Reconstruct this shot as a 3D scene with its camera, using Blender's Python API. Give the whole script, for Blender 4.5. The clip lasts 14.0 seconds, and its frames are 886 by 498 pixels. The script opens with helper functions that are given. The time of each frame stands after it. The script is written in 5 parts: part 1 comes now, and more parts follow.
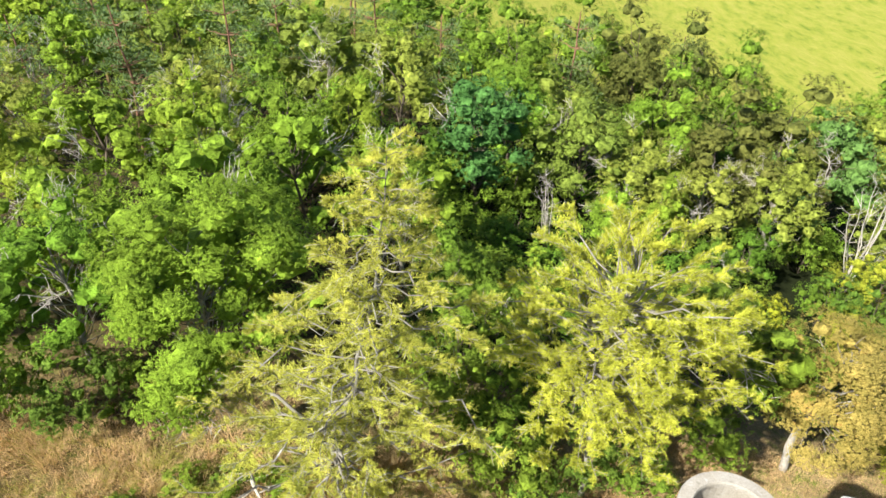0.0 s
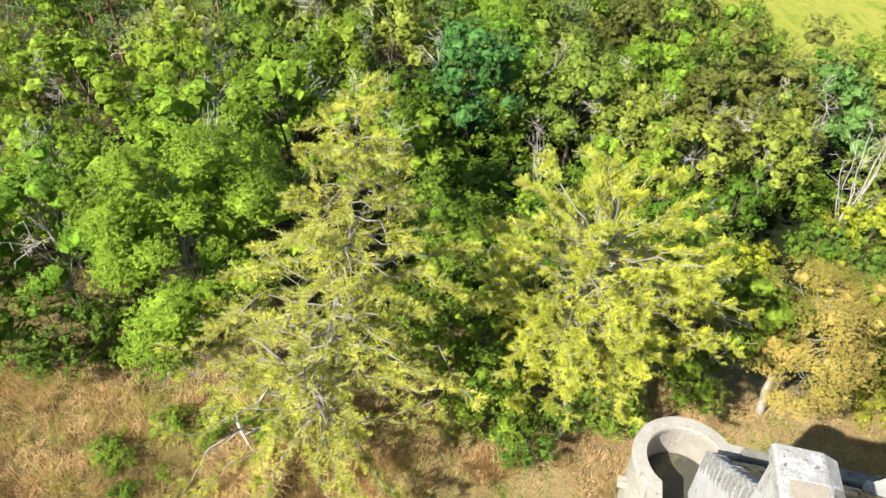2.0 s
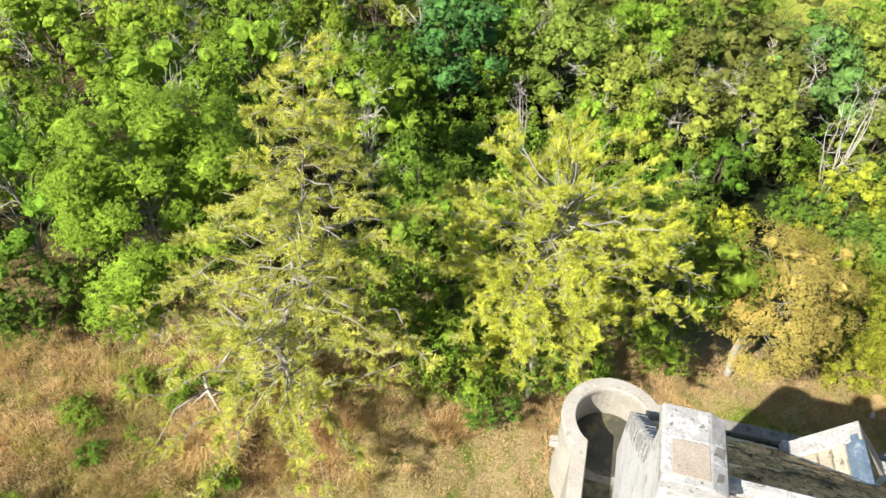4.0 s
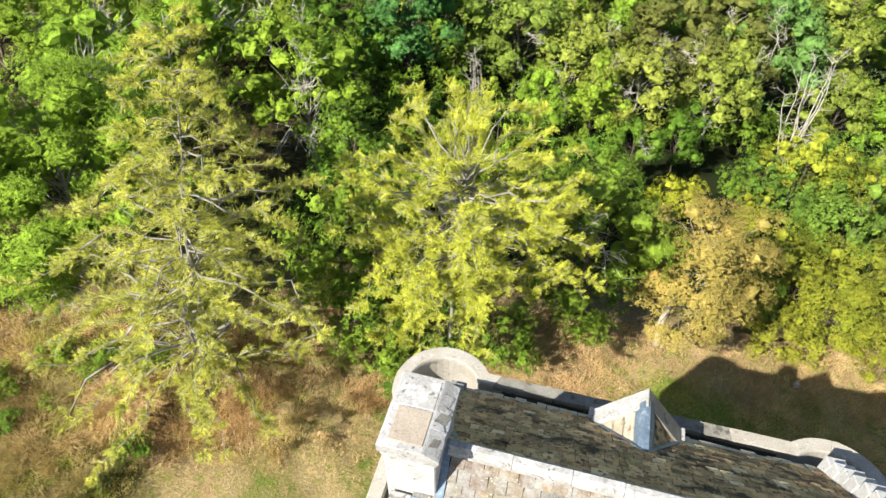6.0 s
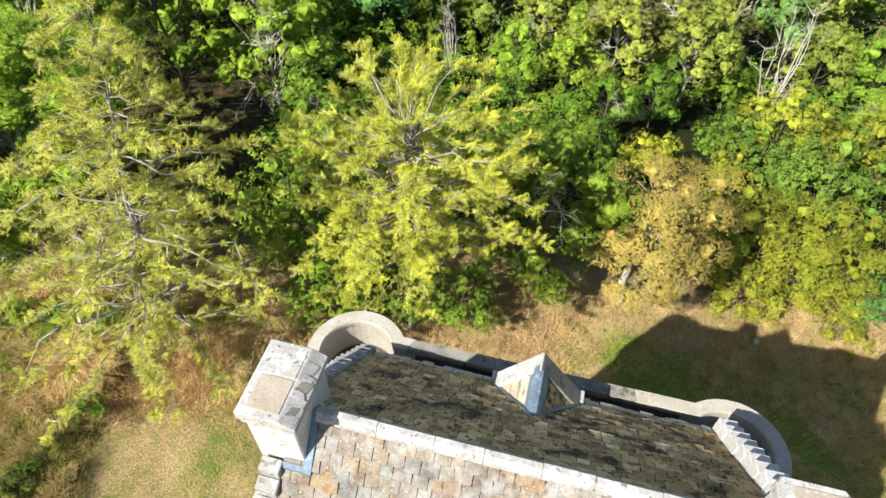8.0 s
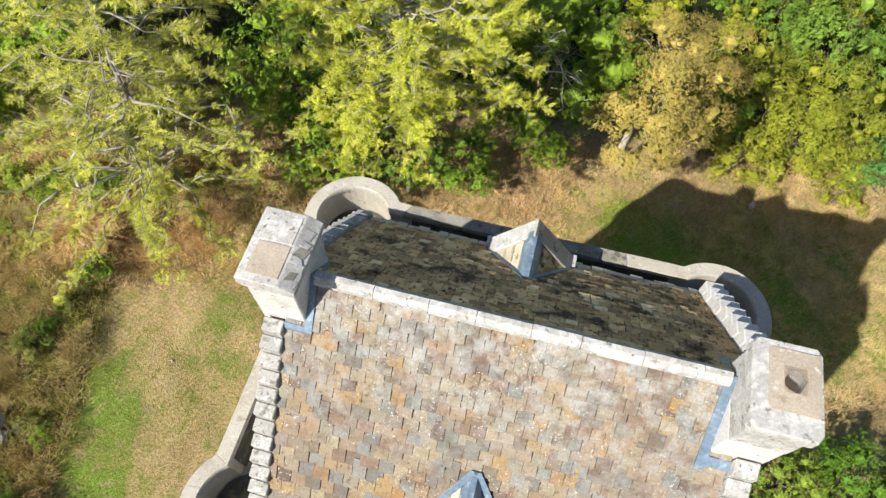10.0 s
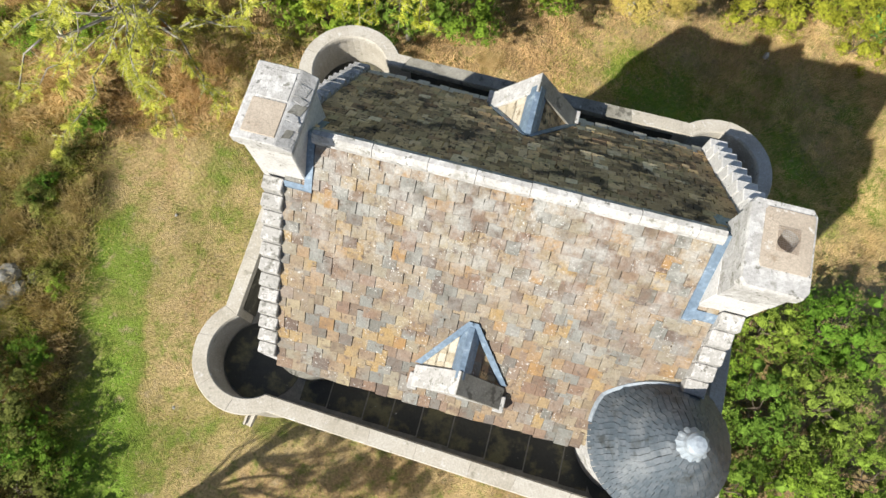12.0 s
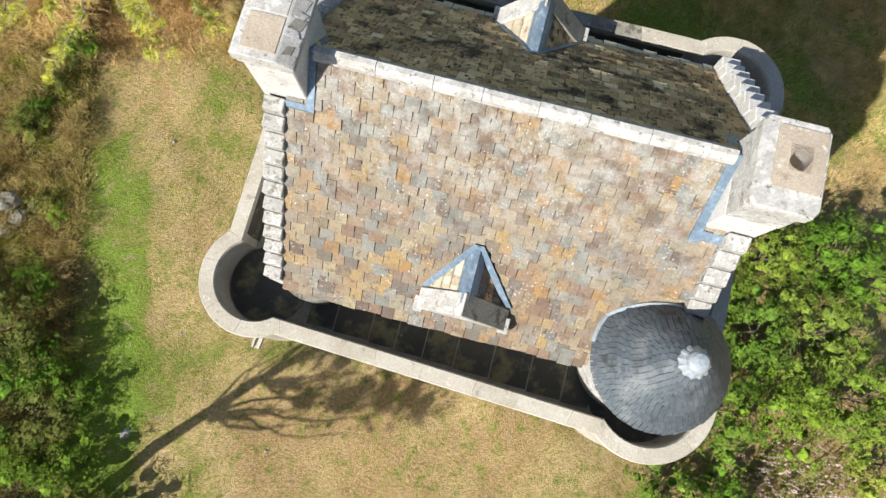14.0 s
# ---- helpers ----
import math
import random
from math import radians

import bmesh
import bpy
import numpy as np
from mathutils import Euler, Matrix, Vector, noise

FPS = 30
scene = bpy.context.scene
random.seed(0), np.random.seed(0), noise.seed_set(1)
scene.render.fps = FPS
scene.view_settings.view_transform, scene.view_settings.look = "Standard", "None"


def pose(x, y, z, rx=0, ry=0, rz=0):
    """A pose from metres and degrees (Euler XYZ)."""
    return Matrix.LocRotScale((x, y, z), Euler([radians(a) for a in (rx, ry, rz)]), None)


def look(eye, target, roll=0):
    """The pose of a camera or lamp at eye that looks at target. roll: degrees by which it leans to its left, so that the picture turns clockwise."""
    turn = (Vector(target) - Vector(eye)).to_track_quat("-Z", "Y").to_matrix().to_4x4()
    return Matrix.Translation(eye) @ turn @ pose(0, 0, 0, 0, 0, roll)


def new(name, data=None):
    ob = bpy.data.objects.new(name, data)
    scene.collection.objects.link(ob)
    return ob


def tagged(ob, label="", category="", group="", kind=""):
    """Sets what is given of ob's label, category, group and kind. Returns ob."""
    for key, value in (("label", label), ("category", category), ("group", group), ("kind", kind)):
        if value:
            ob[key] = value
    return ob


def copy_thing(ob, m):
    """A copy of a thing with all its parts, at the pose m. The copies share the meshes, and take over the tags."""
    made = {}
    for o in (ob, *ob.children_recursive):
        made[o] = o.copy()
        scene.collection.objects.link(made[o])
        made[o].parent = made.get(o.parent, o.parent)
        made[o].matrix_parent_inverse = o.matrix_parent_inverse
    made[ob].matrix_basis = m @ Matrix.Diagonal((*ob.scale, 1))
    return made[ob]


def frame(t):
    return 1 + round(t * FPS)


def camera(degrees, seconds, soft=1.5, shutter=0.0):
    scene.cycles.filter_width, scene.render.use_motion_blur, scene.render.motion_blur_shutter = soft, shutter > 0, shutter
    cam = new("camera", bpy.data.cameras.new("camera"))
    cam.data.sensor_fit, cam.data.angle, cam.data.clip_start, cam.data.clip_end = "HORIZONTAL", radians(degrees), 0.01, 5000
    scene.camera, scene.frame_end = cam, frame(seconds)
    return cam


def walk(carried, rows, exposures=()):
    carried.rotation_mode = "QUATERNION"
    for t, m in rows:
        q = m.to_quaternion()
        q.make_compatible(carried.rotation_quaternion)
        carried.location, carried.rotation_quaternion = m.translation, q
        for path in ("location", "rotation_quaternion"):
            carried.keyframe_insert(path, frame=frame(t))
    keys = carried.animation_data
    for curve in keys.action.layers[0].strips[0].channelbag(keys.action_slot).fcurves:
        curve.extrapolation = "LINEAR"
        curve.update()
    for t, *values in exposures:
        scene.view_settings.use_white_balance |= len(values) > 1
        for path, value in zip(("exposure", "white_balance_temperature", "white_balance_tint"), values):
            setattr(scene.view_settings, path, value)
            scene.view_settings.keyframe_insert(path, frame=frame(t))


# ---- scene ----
cam = camera(69.2, 14.0)
ROWS = [
    (0, 0.001, 0.007, 27.975, 0.06, -34.13, -0.00),
    (0.5, -0.012, -0.017, 28.036, 0.06, -35.38, 0.00),
    (1, 0.026, -0.047, 28.022, 0.13, -36.81, -0.05),
    (1.5, 0.269, 0.015, 28.090, 0.19, -38.09, -0.01),
    (2, 0.879, 0.082, 28.067, 0.11, -39.02, 0.01),
    (2.5, 1.794, 0.108, 28.055, -0.01, -39.86, 0.05),
    (3, 2.190, 0.155, 28.048, -0.04, -40.76, 0.06),
    (3.2, 2.270, 0.161, 28.066, -0.00, -41.11, 0.03),
    (5.3, 3.990, -0.161, 28.067, 0.22, -43.91, 0.13),
    (5.5, 4.667, -0.101, 28.114, 0.23, -44.25, 0.11),
    (6, 6.473, -0.026, 28.134, 0.12, -44.73, 0.01),
    (6.5, 7.683, 0.059, 28.112, -0.01, -44.75, 0.02),
    (7, 8.222, 0.141, 28.144, -0.04, -44.69, -0.04),
    (7.5, 8.401, 0.128, 28.158, -0.07, -45.70, -0.03),
    (8, 8.510, 0.174, 28.187, -0.15, -48.62, -0.01),
    (8.2, 8.527, 0.209, 28.202, -0.19, -49.92, 0.11),
    (10.5, 8.605, 0.258, 28.217, -0.17, -64.17, 0.02),
    (11, 8.613, 0.309, 28.216, -0.06, -67.64, -0.04),
    (11.5, 8.607, 0.289, 28.216, -0.05, -70.48, 0.05),
    (12, 8.621, 0.327, 28.231, 0.05, -73.85, -0.03),
    (12.5, 8.615, 0.313, 28.237, -0.04, -76.80, 0.01),
    (13, 8.610, 0.276, 28.219, -0.07, -79.48, -0.03),
    (13.5, 8.577, 0.242, 28.198, -0.08, -80.11, -0.04),
    (14, 8.517, 0.221, 28.130, -0.11, -80.10, -0.10),
]
walk(cam, [(t, look((x, y, z), Vector((x, y, z)) + pose(0, 0, 0, 90 + pitch, 0, yaw) @ Vector((0, 0, -1)), roll)) for t, x, y, z, yaw, pitch, roll in ROWS], [(0, 1.15), (3, 1.15), (5.5, 1.20), (8, 1.18), (10.5, 0.98), (14, 1.01)])

# ---------------------------------------------------------------- light
SUN_TRAVEL = Vector((0.783, 0.622, -0.876)).normalized()
world = bpy.data.worlds.new("world")
scene.world = world
world.use_nodes = True
sky = world.node_tree.nodes.new("ShaderNodeTexSky")
sky.sky_type, sky.sun_disc = "NISHITA", False
sky.sun_elevation, sky.sun_rotation = radians(41.2), radians(231.5)
world.node_tree.links.new(sky.outputs[0], world.node_tree.nodes["Background"].inputs[0])
world.node_tree.nodes["Background"].inputs[1].default_value = 0.066
sun = new("sun", bpy.data.lights.new("sun", "SUN"))
sun.data.energy, sun.data.angle, sun.data.color = 5.0, radians(0.55), (1.0, 0.95, 0.86)
sun.rotation_euler = SUN_TRAVEL.to_track_quat("-Z", "Y").to_euler()

# ---------------------------------------------------------------- materials


def ramp_node(nt, stops):
    r = nt.nodes.new("ShaderNodeValToRGB")
    while len(r.color_ramp.elements) < len(stops):
        r.color_ramp.elements.new(0.5)
    for e, (p, c) in zip(r.color_ramp.elements, stops):
        e.position, e.color = p, (*c, 1)
    return r


def noise_node(nt, scale, detail=4, rough=0.55, coord=None, stretch=None):
    n = nt.nodes.new("ShaderNodeTexNoise")
    n.inputs["Scale"].default_value, n.inputs["Detail"].default_value, n.inputs["Roughness"].default_value = scale, detail, rough
    if coord is not None:
        if stretch:
            mp = nt.nodes.new("ShaderNodeMapping")
            mp.inputs["Scale"].default_value = stretch
            nt.links.new(coord, mp.inputs[0])
            coord = mp.outputs[0]
        nt.links.new(coord, n.inputs["Vector"])
    return n


def mix_rgb(nt, fac, a, b, mode="MIX"):
    m = nt.nodes.new("ShaderNodeMix")
    m.data_type, m.blend_type = "RGBA", mode
    fs, a_s, b_s = m.inputs[0], m.inputs[6], m.inputs[7]
    for sock, v in ((fs, fac), (a_s, a), (b_s, b)):
        if isinstance(v, (int, float)):
            sock.default_value = v
        elif isinstance(v, tuple):
            sock.default_value = (*v, 1)
        else:
            nt.links.new(v, sock)
    return m.outputs[2]


def step_node(nt, value, low, high):
    m = nt.nodes.new("ShaderNodeMapRange")
    m.inputs["From Min"].default_value, m.inputs["From Max"].default_value = low, high
    nt.links.new(value, m.inputs["Value"])
    return m.outputs["Result"]


def surface(name, stops, scale=3.0, rough=0.9, bump=0.3, grain=40.0, vary=None, patches=(), metal=0.0, dist=0.02, spread=0.25, weight=1.0, high=None):
    """stops: colour ramp over a large noise; vary: 'object' or 'island' adds a shift per piece; patches: (colour, scale, low, high) laid over."""
    mat = bpy.data.materials.new(name)
    mat.use_nodes = True
    nt = mat.node_tree
    bsdf = nt.nodes["Principled BSDF"]
    geo = nt.nodes.new("ShaderNodeNewGeometry")
    pos = geo.outputs["Position"]
    big = noise_node(nt, scale, 6, 0.6, pos)
    value = big.outputs[0]
    ramp = ramp_node(nt, stops)
    rnd = None
    if vary == "object":
        rnd = nt.nodes.new("ShaderNodeObjectInfo").outputs["Random"]
    elif vary == "island":
        rnd = geo.outputs["Random Per Island"]
    if rnd is not None:
        ma = nt.nodes.new("ShaderNodeMath")
        ma.operation = "MULTIPLY_ADD"
        nt.links.new(value, ma.inputs[0])
        ma.inputs[1].default_value = spread
        sc = nt.nodes.new("ShaderNodeMath")
        sc.operation = "MULTIPLY_ADD"
        nt.links.new(rnd, sc.inputs[0])
        sc.inputs[1].default_value, sc.inputs[2].default_value = weight, (1 - weight) / 2 - spread / 2
        nt.links.new(sc.outputs[0], ma.inputs[2])
        value = ma.outputs[0]
    nt.links.new(value, ramp.inputs[0])
    col = ramp.outputs[0]
    for colour, ps, lo, hi, *where in patches:
        fac = step_node(nt, noise_node(nt, ps, 5, 0.65, pos).outputs[0], lo, hi)
        if where:
            mu = nt.nodes.new("ShaderNodeMath")
            mu.operation = "MULTIPLY"
            nt.links.new(fac, mu.inputs[0])
            nt.links.new(step_node(nt, noise_node(nt, where[0], 3, 0.6, pos).outputs[0], 0.50, 0.58), mu.inputs[1])
            fac = mu.outputs[0]
        col = mix_rgb(nt, fac, col, colour)
    if high:
        colour, z0, z1 = high
        sep = nt.nodes.new("ShaderNodeSeparateXYZ")
        nt.links.new(pos, sep.inputs[0])
        pn = noise_node(nt, 3.0, 6, 0.7, pos)
        mu = nt.nodes.new("ShaderNodeMath")
        mu.operation = "MULTIPLY"
        nt.links.new(step_node(nt, sep.outputs["Z"], z0, z1), mu.inputs[0])
        nt.links.new(step_node(nt, pn.outputs[0], 0.42, 0.66), mu.inputs[1])
        col = mix_rgb(nt, mu.outputs[0], col, colour)
    fine = noise_node(nt, grain, 5, 0.7, pos)
    fr = ramp_node(nt, [(0.3, (0.72, 0.72, 0.72)), (0.7, (1.12, 1.12, 1.12))])
    nt.links.new(fine.outputs[0], fr.inputs[0])
    col = mix_rgb(nt, 1.0, col, fr.outputs[0], "MULTIPLY")
    nt.links.new(col, bsdf.inputs["Base Color"])
    bsdf.inputs["Roughness"].default_value, bsdf.inputs["Metallic"].default_value = rough, metal
    b = nt.nodes.new("ShaderNodeBump")
    b.inputs["Strength"].default_value, b.inputs["Distance"].default_value = bump, dist
    nt.links.new(fine.outputs[0], b.inputs["Height"])
    nt.links.new(b.outputs[0], bsdf.inputs["Normal"])
    return mat


def leafy(name, dark, light, odd=None, through_light=0.07):
    """Leaf material: hue varies per leaf and per tree, clumps fall to a dark colour for the shade in gaps, and light
    passes through the blade.
    """
    mat = bpy.data.materials.new(name)
    mat.use_nodes = True
    nt = mat.node_tree
    nt.nodes.remove(nt.nodes["Principled BSDF"])
    out = nt.nodes["Material Output"]
    geo = nt.nodes.new("ShaderNodeNewGeometry")
    rnd = geo.outputs["Random Per Island"]
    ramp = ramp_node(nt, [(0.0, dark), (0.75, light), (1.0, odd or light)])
    # clump noise darkens whole tufts: shade within the crown is put into the colour
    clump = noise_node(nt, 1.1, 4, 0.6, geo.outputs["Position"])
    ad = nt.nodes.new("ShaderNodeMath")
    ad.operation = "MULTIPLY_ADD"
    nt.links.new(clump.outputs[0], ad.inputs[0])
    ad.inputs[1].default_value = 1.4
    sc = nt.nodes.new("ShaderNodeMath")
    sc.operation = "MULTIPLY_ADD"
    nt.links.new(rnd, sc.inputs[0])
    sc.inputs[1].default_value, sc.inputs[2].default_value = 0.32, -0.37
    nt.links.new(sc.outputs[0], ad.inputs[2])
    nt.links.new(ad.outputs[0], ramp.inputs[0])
    info = nt.nodes.new("ShaderNodeObjectInfo")
    hsv = nt.nodes.new("ShaderNodeHueSaturation")
    nt.links.new(ramp.outputs[0], hsv.inputs["Color"])
    hm = nt.nodes.new("ShaderNodeMapRange")
    hm.inputs["To Min"].default_value, hm.inputs["To Max"].default_value = 0.482, 0.518
    nt.links.new(info.outputs["Random"], hm.inputs["Value"])
    nt.links.new(hm.outputs[0], hsv.inputs["Hue"])
    vm = nt.nodes.new("ShaderNodeMapRange")
    vm.inputs["To Min"].default_value, vm.inputs["To Max"].default_value = 1.15, 0.85
    nt.links.new(info.outputs["Random"], vm.inputs["Value"])
    nt.links.new(vm.outputs[0], hsv.inputs["Value"])
    diff = nt.nodes.new("ShaderNodeBsdfPrincipled")
    diff.inputs["Roughness"].default_value = 0.55
    diff.inputs["Specular IOR Level"].default_value = 0.06
    nt.links.new(hsv.outputs[0], diff.inputs["Base Color"])
    if name.endswith("_leaf"):
        fine = noise_node(nt, 8.0, 4, 0.75, geo.outputs["Position"])
        b = nt.nodes.new("ShaderNodeBump")
        b.inputs["Strength"].default_value, b.inputs["Distance"].default_value = 0.9, 0.16
        nt.links.new(fine.outputs[0], b.inputs["Height"])
        nt.links.new(b.outputs[0], diff.inputs["Normal"])
    tl = nt.nodes.new("ShaderNodeBsdfTranslucent")
    warm = mix_rgb(nt, 1.0, hsv.outputs[0], (1.25, 1.15, 0.55), "MULTIPLY")
    nt.links.new(warm, tl.inputs["Color"])
    mx = nt.nodes.new("ShaderNodeMixShader")
    mx.inputs[0].default_value = through_light
    nt.links.new(diff.outputs[0], mx.inputs[1])
    nt.links.new(tl.outputs[0], mx.inputs[2])
    nt.links.new(mx.outputs[0], out.inputs["Surface"])
    return mat


def ground_colour(nt, pos):
    """Dry straw, green grass and bare brown patches, a near-black floor for the shade in the wood, then the pasture
    beyond it.
    """
    broad = noise_node(nt, 0.23, 5, 0.6, pos)
    ramp = ramp_node(nt, [(0.32, (0.162, 0.258, 0.035)), (0.44, (0.165, 0.200, 0.042)), (0.50, (0.300, 0.245, 0.098)), (0.62, (0.410, 0.308, 0.150)), (0.74, (0.340, 0.236, 0.115))])
    xyz = nt.nodes.new("ShaderNodeSeparateXYZ")
    nt.links.new(pos, xyz.inputs[0])
    px, py = xyz.outputs["X"], xyz.outputs["Y"]
    value = broad.outputs[0]
    for weight, ax, ay in ((0.13, (-2.0, 2.0), (1.0, -2.0)), (-0.10, (-3.2, -4.4), (13.0, 10.0)), (0.07, (-4.0, -2.5), (13.0, 10.0)), (-0.34, (14.5, 18.5), (9.0, 12.0)), (0.34, (14.5, 18.5), (19.0, 21.5)), (0.12, (24.5, 28.0), (9.0, 12.0)), (0.12, (21.0, 24.0), (13.0, 11.0)), (0.03, (-1.0, -3.0), (2.0, 6.0)), (0.12, (6.0, 9.0), (13.0, 15.5)), (0.08, (-9.0, -8.0), (12.0, 15.0))):
        both = nt.nodes.new("ShaderNodeMath")
        both.operation = "MULTIPLY"
        nt.links.new(step_node(nt, px, *ax), both.inputs[0])
        nt.links.new(step_node(nt, py, *ay), both.inputs[1])
        more = nt.nodes.new("ShaderNodeMath")
        more.operation = "MULTIPLY_ADD"
        nt.links.new(both.outputs[0], more.inputs[0])
        more.inputs[1].default_value = weight
        nt.links.new(value, more.inputs[2])
        value = more.outputs[0]
    nt.links.new(value, ramp.inputs[0])
    mid = noise_node(nt, 1.7, 6, 0.7, pos)
    col = mix_rgb(nt, step_node(nt, mid.outputs[0], 0.50, 0.72), ramp.outputs[0], (0.130, 0.190, 0.026))
    col = mix_rgb(nt, step_node(nt, mid.outputs[0], 0.44, 0.30), col, (0.318, 0.251, 0.148))
    small = noise_node(nt, 5.5, 6, 0.75, pos)
    col = mix_rgb(nt, step_node(nt, small.outputs[0], 0.56, 0.68), col, (0.115, 0.135, 0.034))
    col = mix_rgb(nt, step_node(nt, small.outputs[0], 0.42, 0.30), col, (0.344, 0.267, 0.159))
    field = noise_node(nt, 0.5, 8, 0.75, pos, (1.0, 0.3, 1.0))
    fr = ramp_node(nt, [(0.36, (0.146, 0.215, 0.026)), (0.46, (0.284, 0.318, 0.047)), (0.62, (0.361, 0.353, 0.073))])
    nt.links.new(field.outputs[0], fr.inputs[0])
    # shade under the trees is put into the ground colour as near-black green
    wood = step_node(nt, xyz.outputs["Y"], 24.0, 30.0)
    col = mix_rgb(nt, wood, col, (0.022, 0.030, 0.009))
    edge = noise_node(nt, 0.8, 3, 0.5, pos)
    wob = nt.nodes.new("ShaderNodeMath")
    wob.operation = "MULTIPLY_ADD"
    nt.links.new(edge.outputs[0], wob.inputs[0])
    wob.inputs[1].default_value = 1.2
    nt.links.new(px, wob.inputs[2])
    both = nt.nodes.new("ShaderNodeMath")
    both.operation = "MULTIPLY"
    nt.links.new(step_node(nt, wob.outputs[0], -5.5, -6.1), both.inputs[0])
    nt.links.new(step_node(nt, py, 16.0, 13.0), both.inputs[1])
    # soil under the rough grass, darkened for the shade between its tufts
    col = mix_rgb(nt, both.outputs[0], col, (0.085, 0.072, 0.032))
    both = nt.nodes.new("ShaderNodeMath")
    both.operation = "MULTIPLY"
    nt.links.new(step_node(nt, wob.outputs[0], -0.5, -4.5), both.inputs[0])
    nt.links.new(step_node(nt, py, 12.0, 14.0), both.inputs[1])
    thatch_gaps = nt.nodes.new("ShaderNodeMath")
    thatch_gaps.operation = "MULTIPLY"
    nt.links.new(both.outputs[0], thatch_gaps.inputs[0])
    nt.links.new(step_node(nt, mid.outputs[0], 0.62, 0.40), thatch_gaps.inputs[1])
    # dead thatch on the bank, with the shade of its gaps in the colour
    col = mix_rgb(nt, thatch_gaps.outputs[0], col, (0.130, 0.092, 0.042))
    return mix_rgb(nt, step_node(nt, xyz.outputs["Y"], 84.0, 92.0), col, fr.outputs[0])


def ground_material(name, bump):
    mat = bpy.data.materials.new(name)
    mat.use_nodes = True
    nt = mat.node_tree
    bsdf = nt.nodes["Principled BSDF"]
    pos = nt.nodes.new("ShaderNodeNewGeometry").outputs["Position"]
    col = ground_colour(nt, pos)
    fine = noise_node(nt, 9.0, 8, 0.75, pos)
    fr = ramp_node(nt, [(0.3, (0.45, 0.45, 0.45)), (0.7, (1.35, 1.35, 1.35))])
    nt.links.new(fine.outputs[0], fr.inputs[0])
    col = mix_rgb(nt, 1.0, col, fr.outputs[0], "MULTIPLY")
    nt.links.new(col, bsdf.inputs["Base Color"])
    bsdf.inputs["Roughness"].default_value = 1.0
    bsdf.inputs["Specular IOR Level"].default_value = 0.1
    if bump:
        b = nt.nodes.new("ShaderNodeBump")
        b.inputs["Strength"].default_value, b.inputs["Distance"].default_value = 0.8, 0.12
        nt.links.new(fine.outputs[0], b.inputs["Height"])
        nt.links.new(b.outputs[0], bsdf.inputs["Normal"])
    return mat


LIME = surface("lime_washed_stone", [(0.3, (0.292, 0.286, 0.268)), (0.5, (0.353, 0.346, 0.331)), (0.8, (0.396, 0.390, 0.378))], 2.2, 0.9, 0.6, 22, patches=[((0.447, 0.443, 0.430), 4.0, 0.50, 0.58), ((0.232, 0.224, 0.196), 3.1, 0.58, 0.68), ((0.172, 0.168, 0.142), 6.5, 0.60, 0.66), ((0.112, 0.112, 0.099), 9.0, 0.63, 0.67)])
LIMEWASH = surface("whitewashed_harl", [(0.3, (0.405, 0.398, 0.378)), (0.5, (0.493, 0.486, 0.471)), (0.8, (0.563, 0.559, 0.546))], 1.6, 0.92, 0.5, 22, patches=[((0.264, 0.255, 0.229), 2.6, 0.60, 0.70), ((0.176, 0.172, 0.150), 8.0, 0.64, 0.68)])
STEP = surface("weathered_step_stone", [(0.3, (0.232, 0.226, 0.211)), (0.5, (0.297, 0.290, 0.273)), (0.8, (0.353, 0.346, 0.331))], 3.0, 0.92, 0.6, 20, patches=[((0.387, 0.378, 0.365), 5.0, 0.52, 0.58), ((0.172, 0.168, 0.150), 6.0, 0.57, 0.62), ((0.095, 0.090, 0.077), 12.0, 0.62, 0.66)])
SAND = surface("pale_sandstone", [(0.25, (0.292, 0.267, 0.215)), (0.5, (0.361, 0.335, 0.284)), (0.8, (0.404, 0.387, 0.344))], 1.6, 0.92, 0.3, 30, vary="object", spread=0.9, weight=0.2, patches=[((0.198, 0.181, 0.138), 4.0, 0.60, 0.72), ((0.430, 0.413, 0.378), 7.0, 0.60, 0.66)])
WALL = surface("rubble_wall", [(0.3, (0.292, 0.258, 0.198)), (0.55, (0.396, 0.353, 0.284)), (0.8, (0.473, 0.439, 0.370))], 1.2, 0.95, 0.8, 12, patches=[((0.172, 0.155, 0.112), 1.3, 0.58, 0.72)])
SLATE_STOPS = [(0.0, (0.170, 0.171, 0.155)), (0.10, (0.111, 0.107, 0.092)), (0.18, (0.224, 0.155, 0.093)), (0.28, (0.197, 0.177, 0.132)), (0.36, (0.245, 0.143, 0.055)), (0.43, (0.144, 0.143, 0.128)), (0.50, (0.095, 0.066, 0.051)),
               (0.57, (0.248, 0.207, 0.132)), (0.64, (0.156, 0.101, 0.071)), (0.71, (0.216, 0.169, 0.113)), (0.78, (0.253, 0.172, 0.072)), (0.85, (0.174, 0.177, 0.162)), (0.92, (0.185, 0.130, 0.093)), (1.0, (0.127, 0.093, 0.067))]
LICHEN = [((0.275, 0.262, 0.237), 1.3, 0.60, 0.86), ((0.120, 0.079, 0.056), 1.6, 0.54, 0.70), ((0.103, 0.077, 0.060), 9.0, 0.56, 0.66), ((0.370, 0.361, 0.335), 14.0, 0.66, 0.69), ((0.464, 0.456, 0.430), 22.0, 0.60, 0.64, 1.7)]
SLATE = surface("stone_slate", SLATE_STOPS, 5.0, 0.9, 0.9, 26, vary="object", spread=0.07, patches=LICHEN, high=((0.315, 0.312, 0.290), 16.2, 18.8))
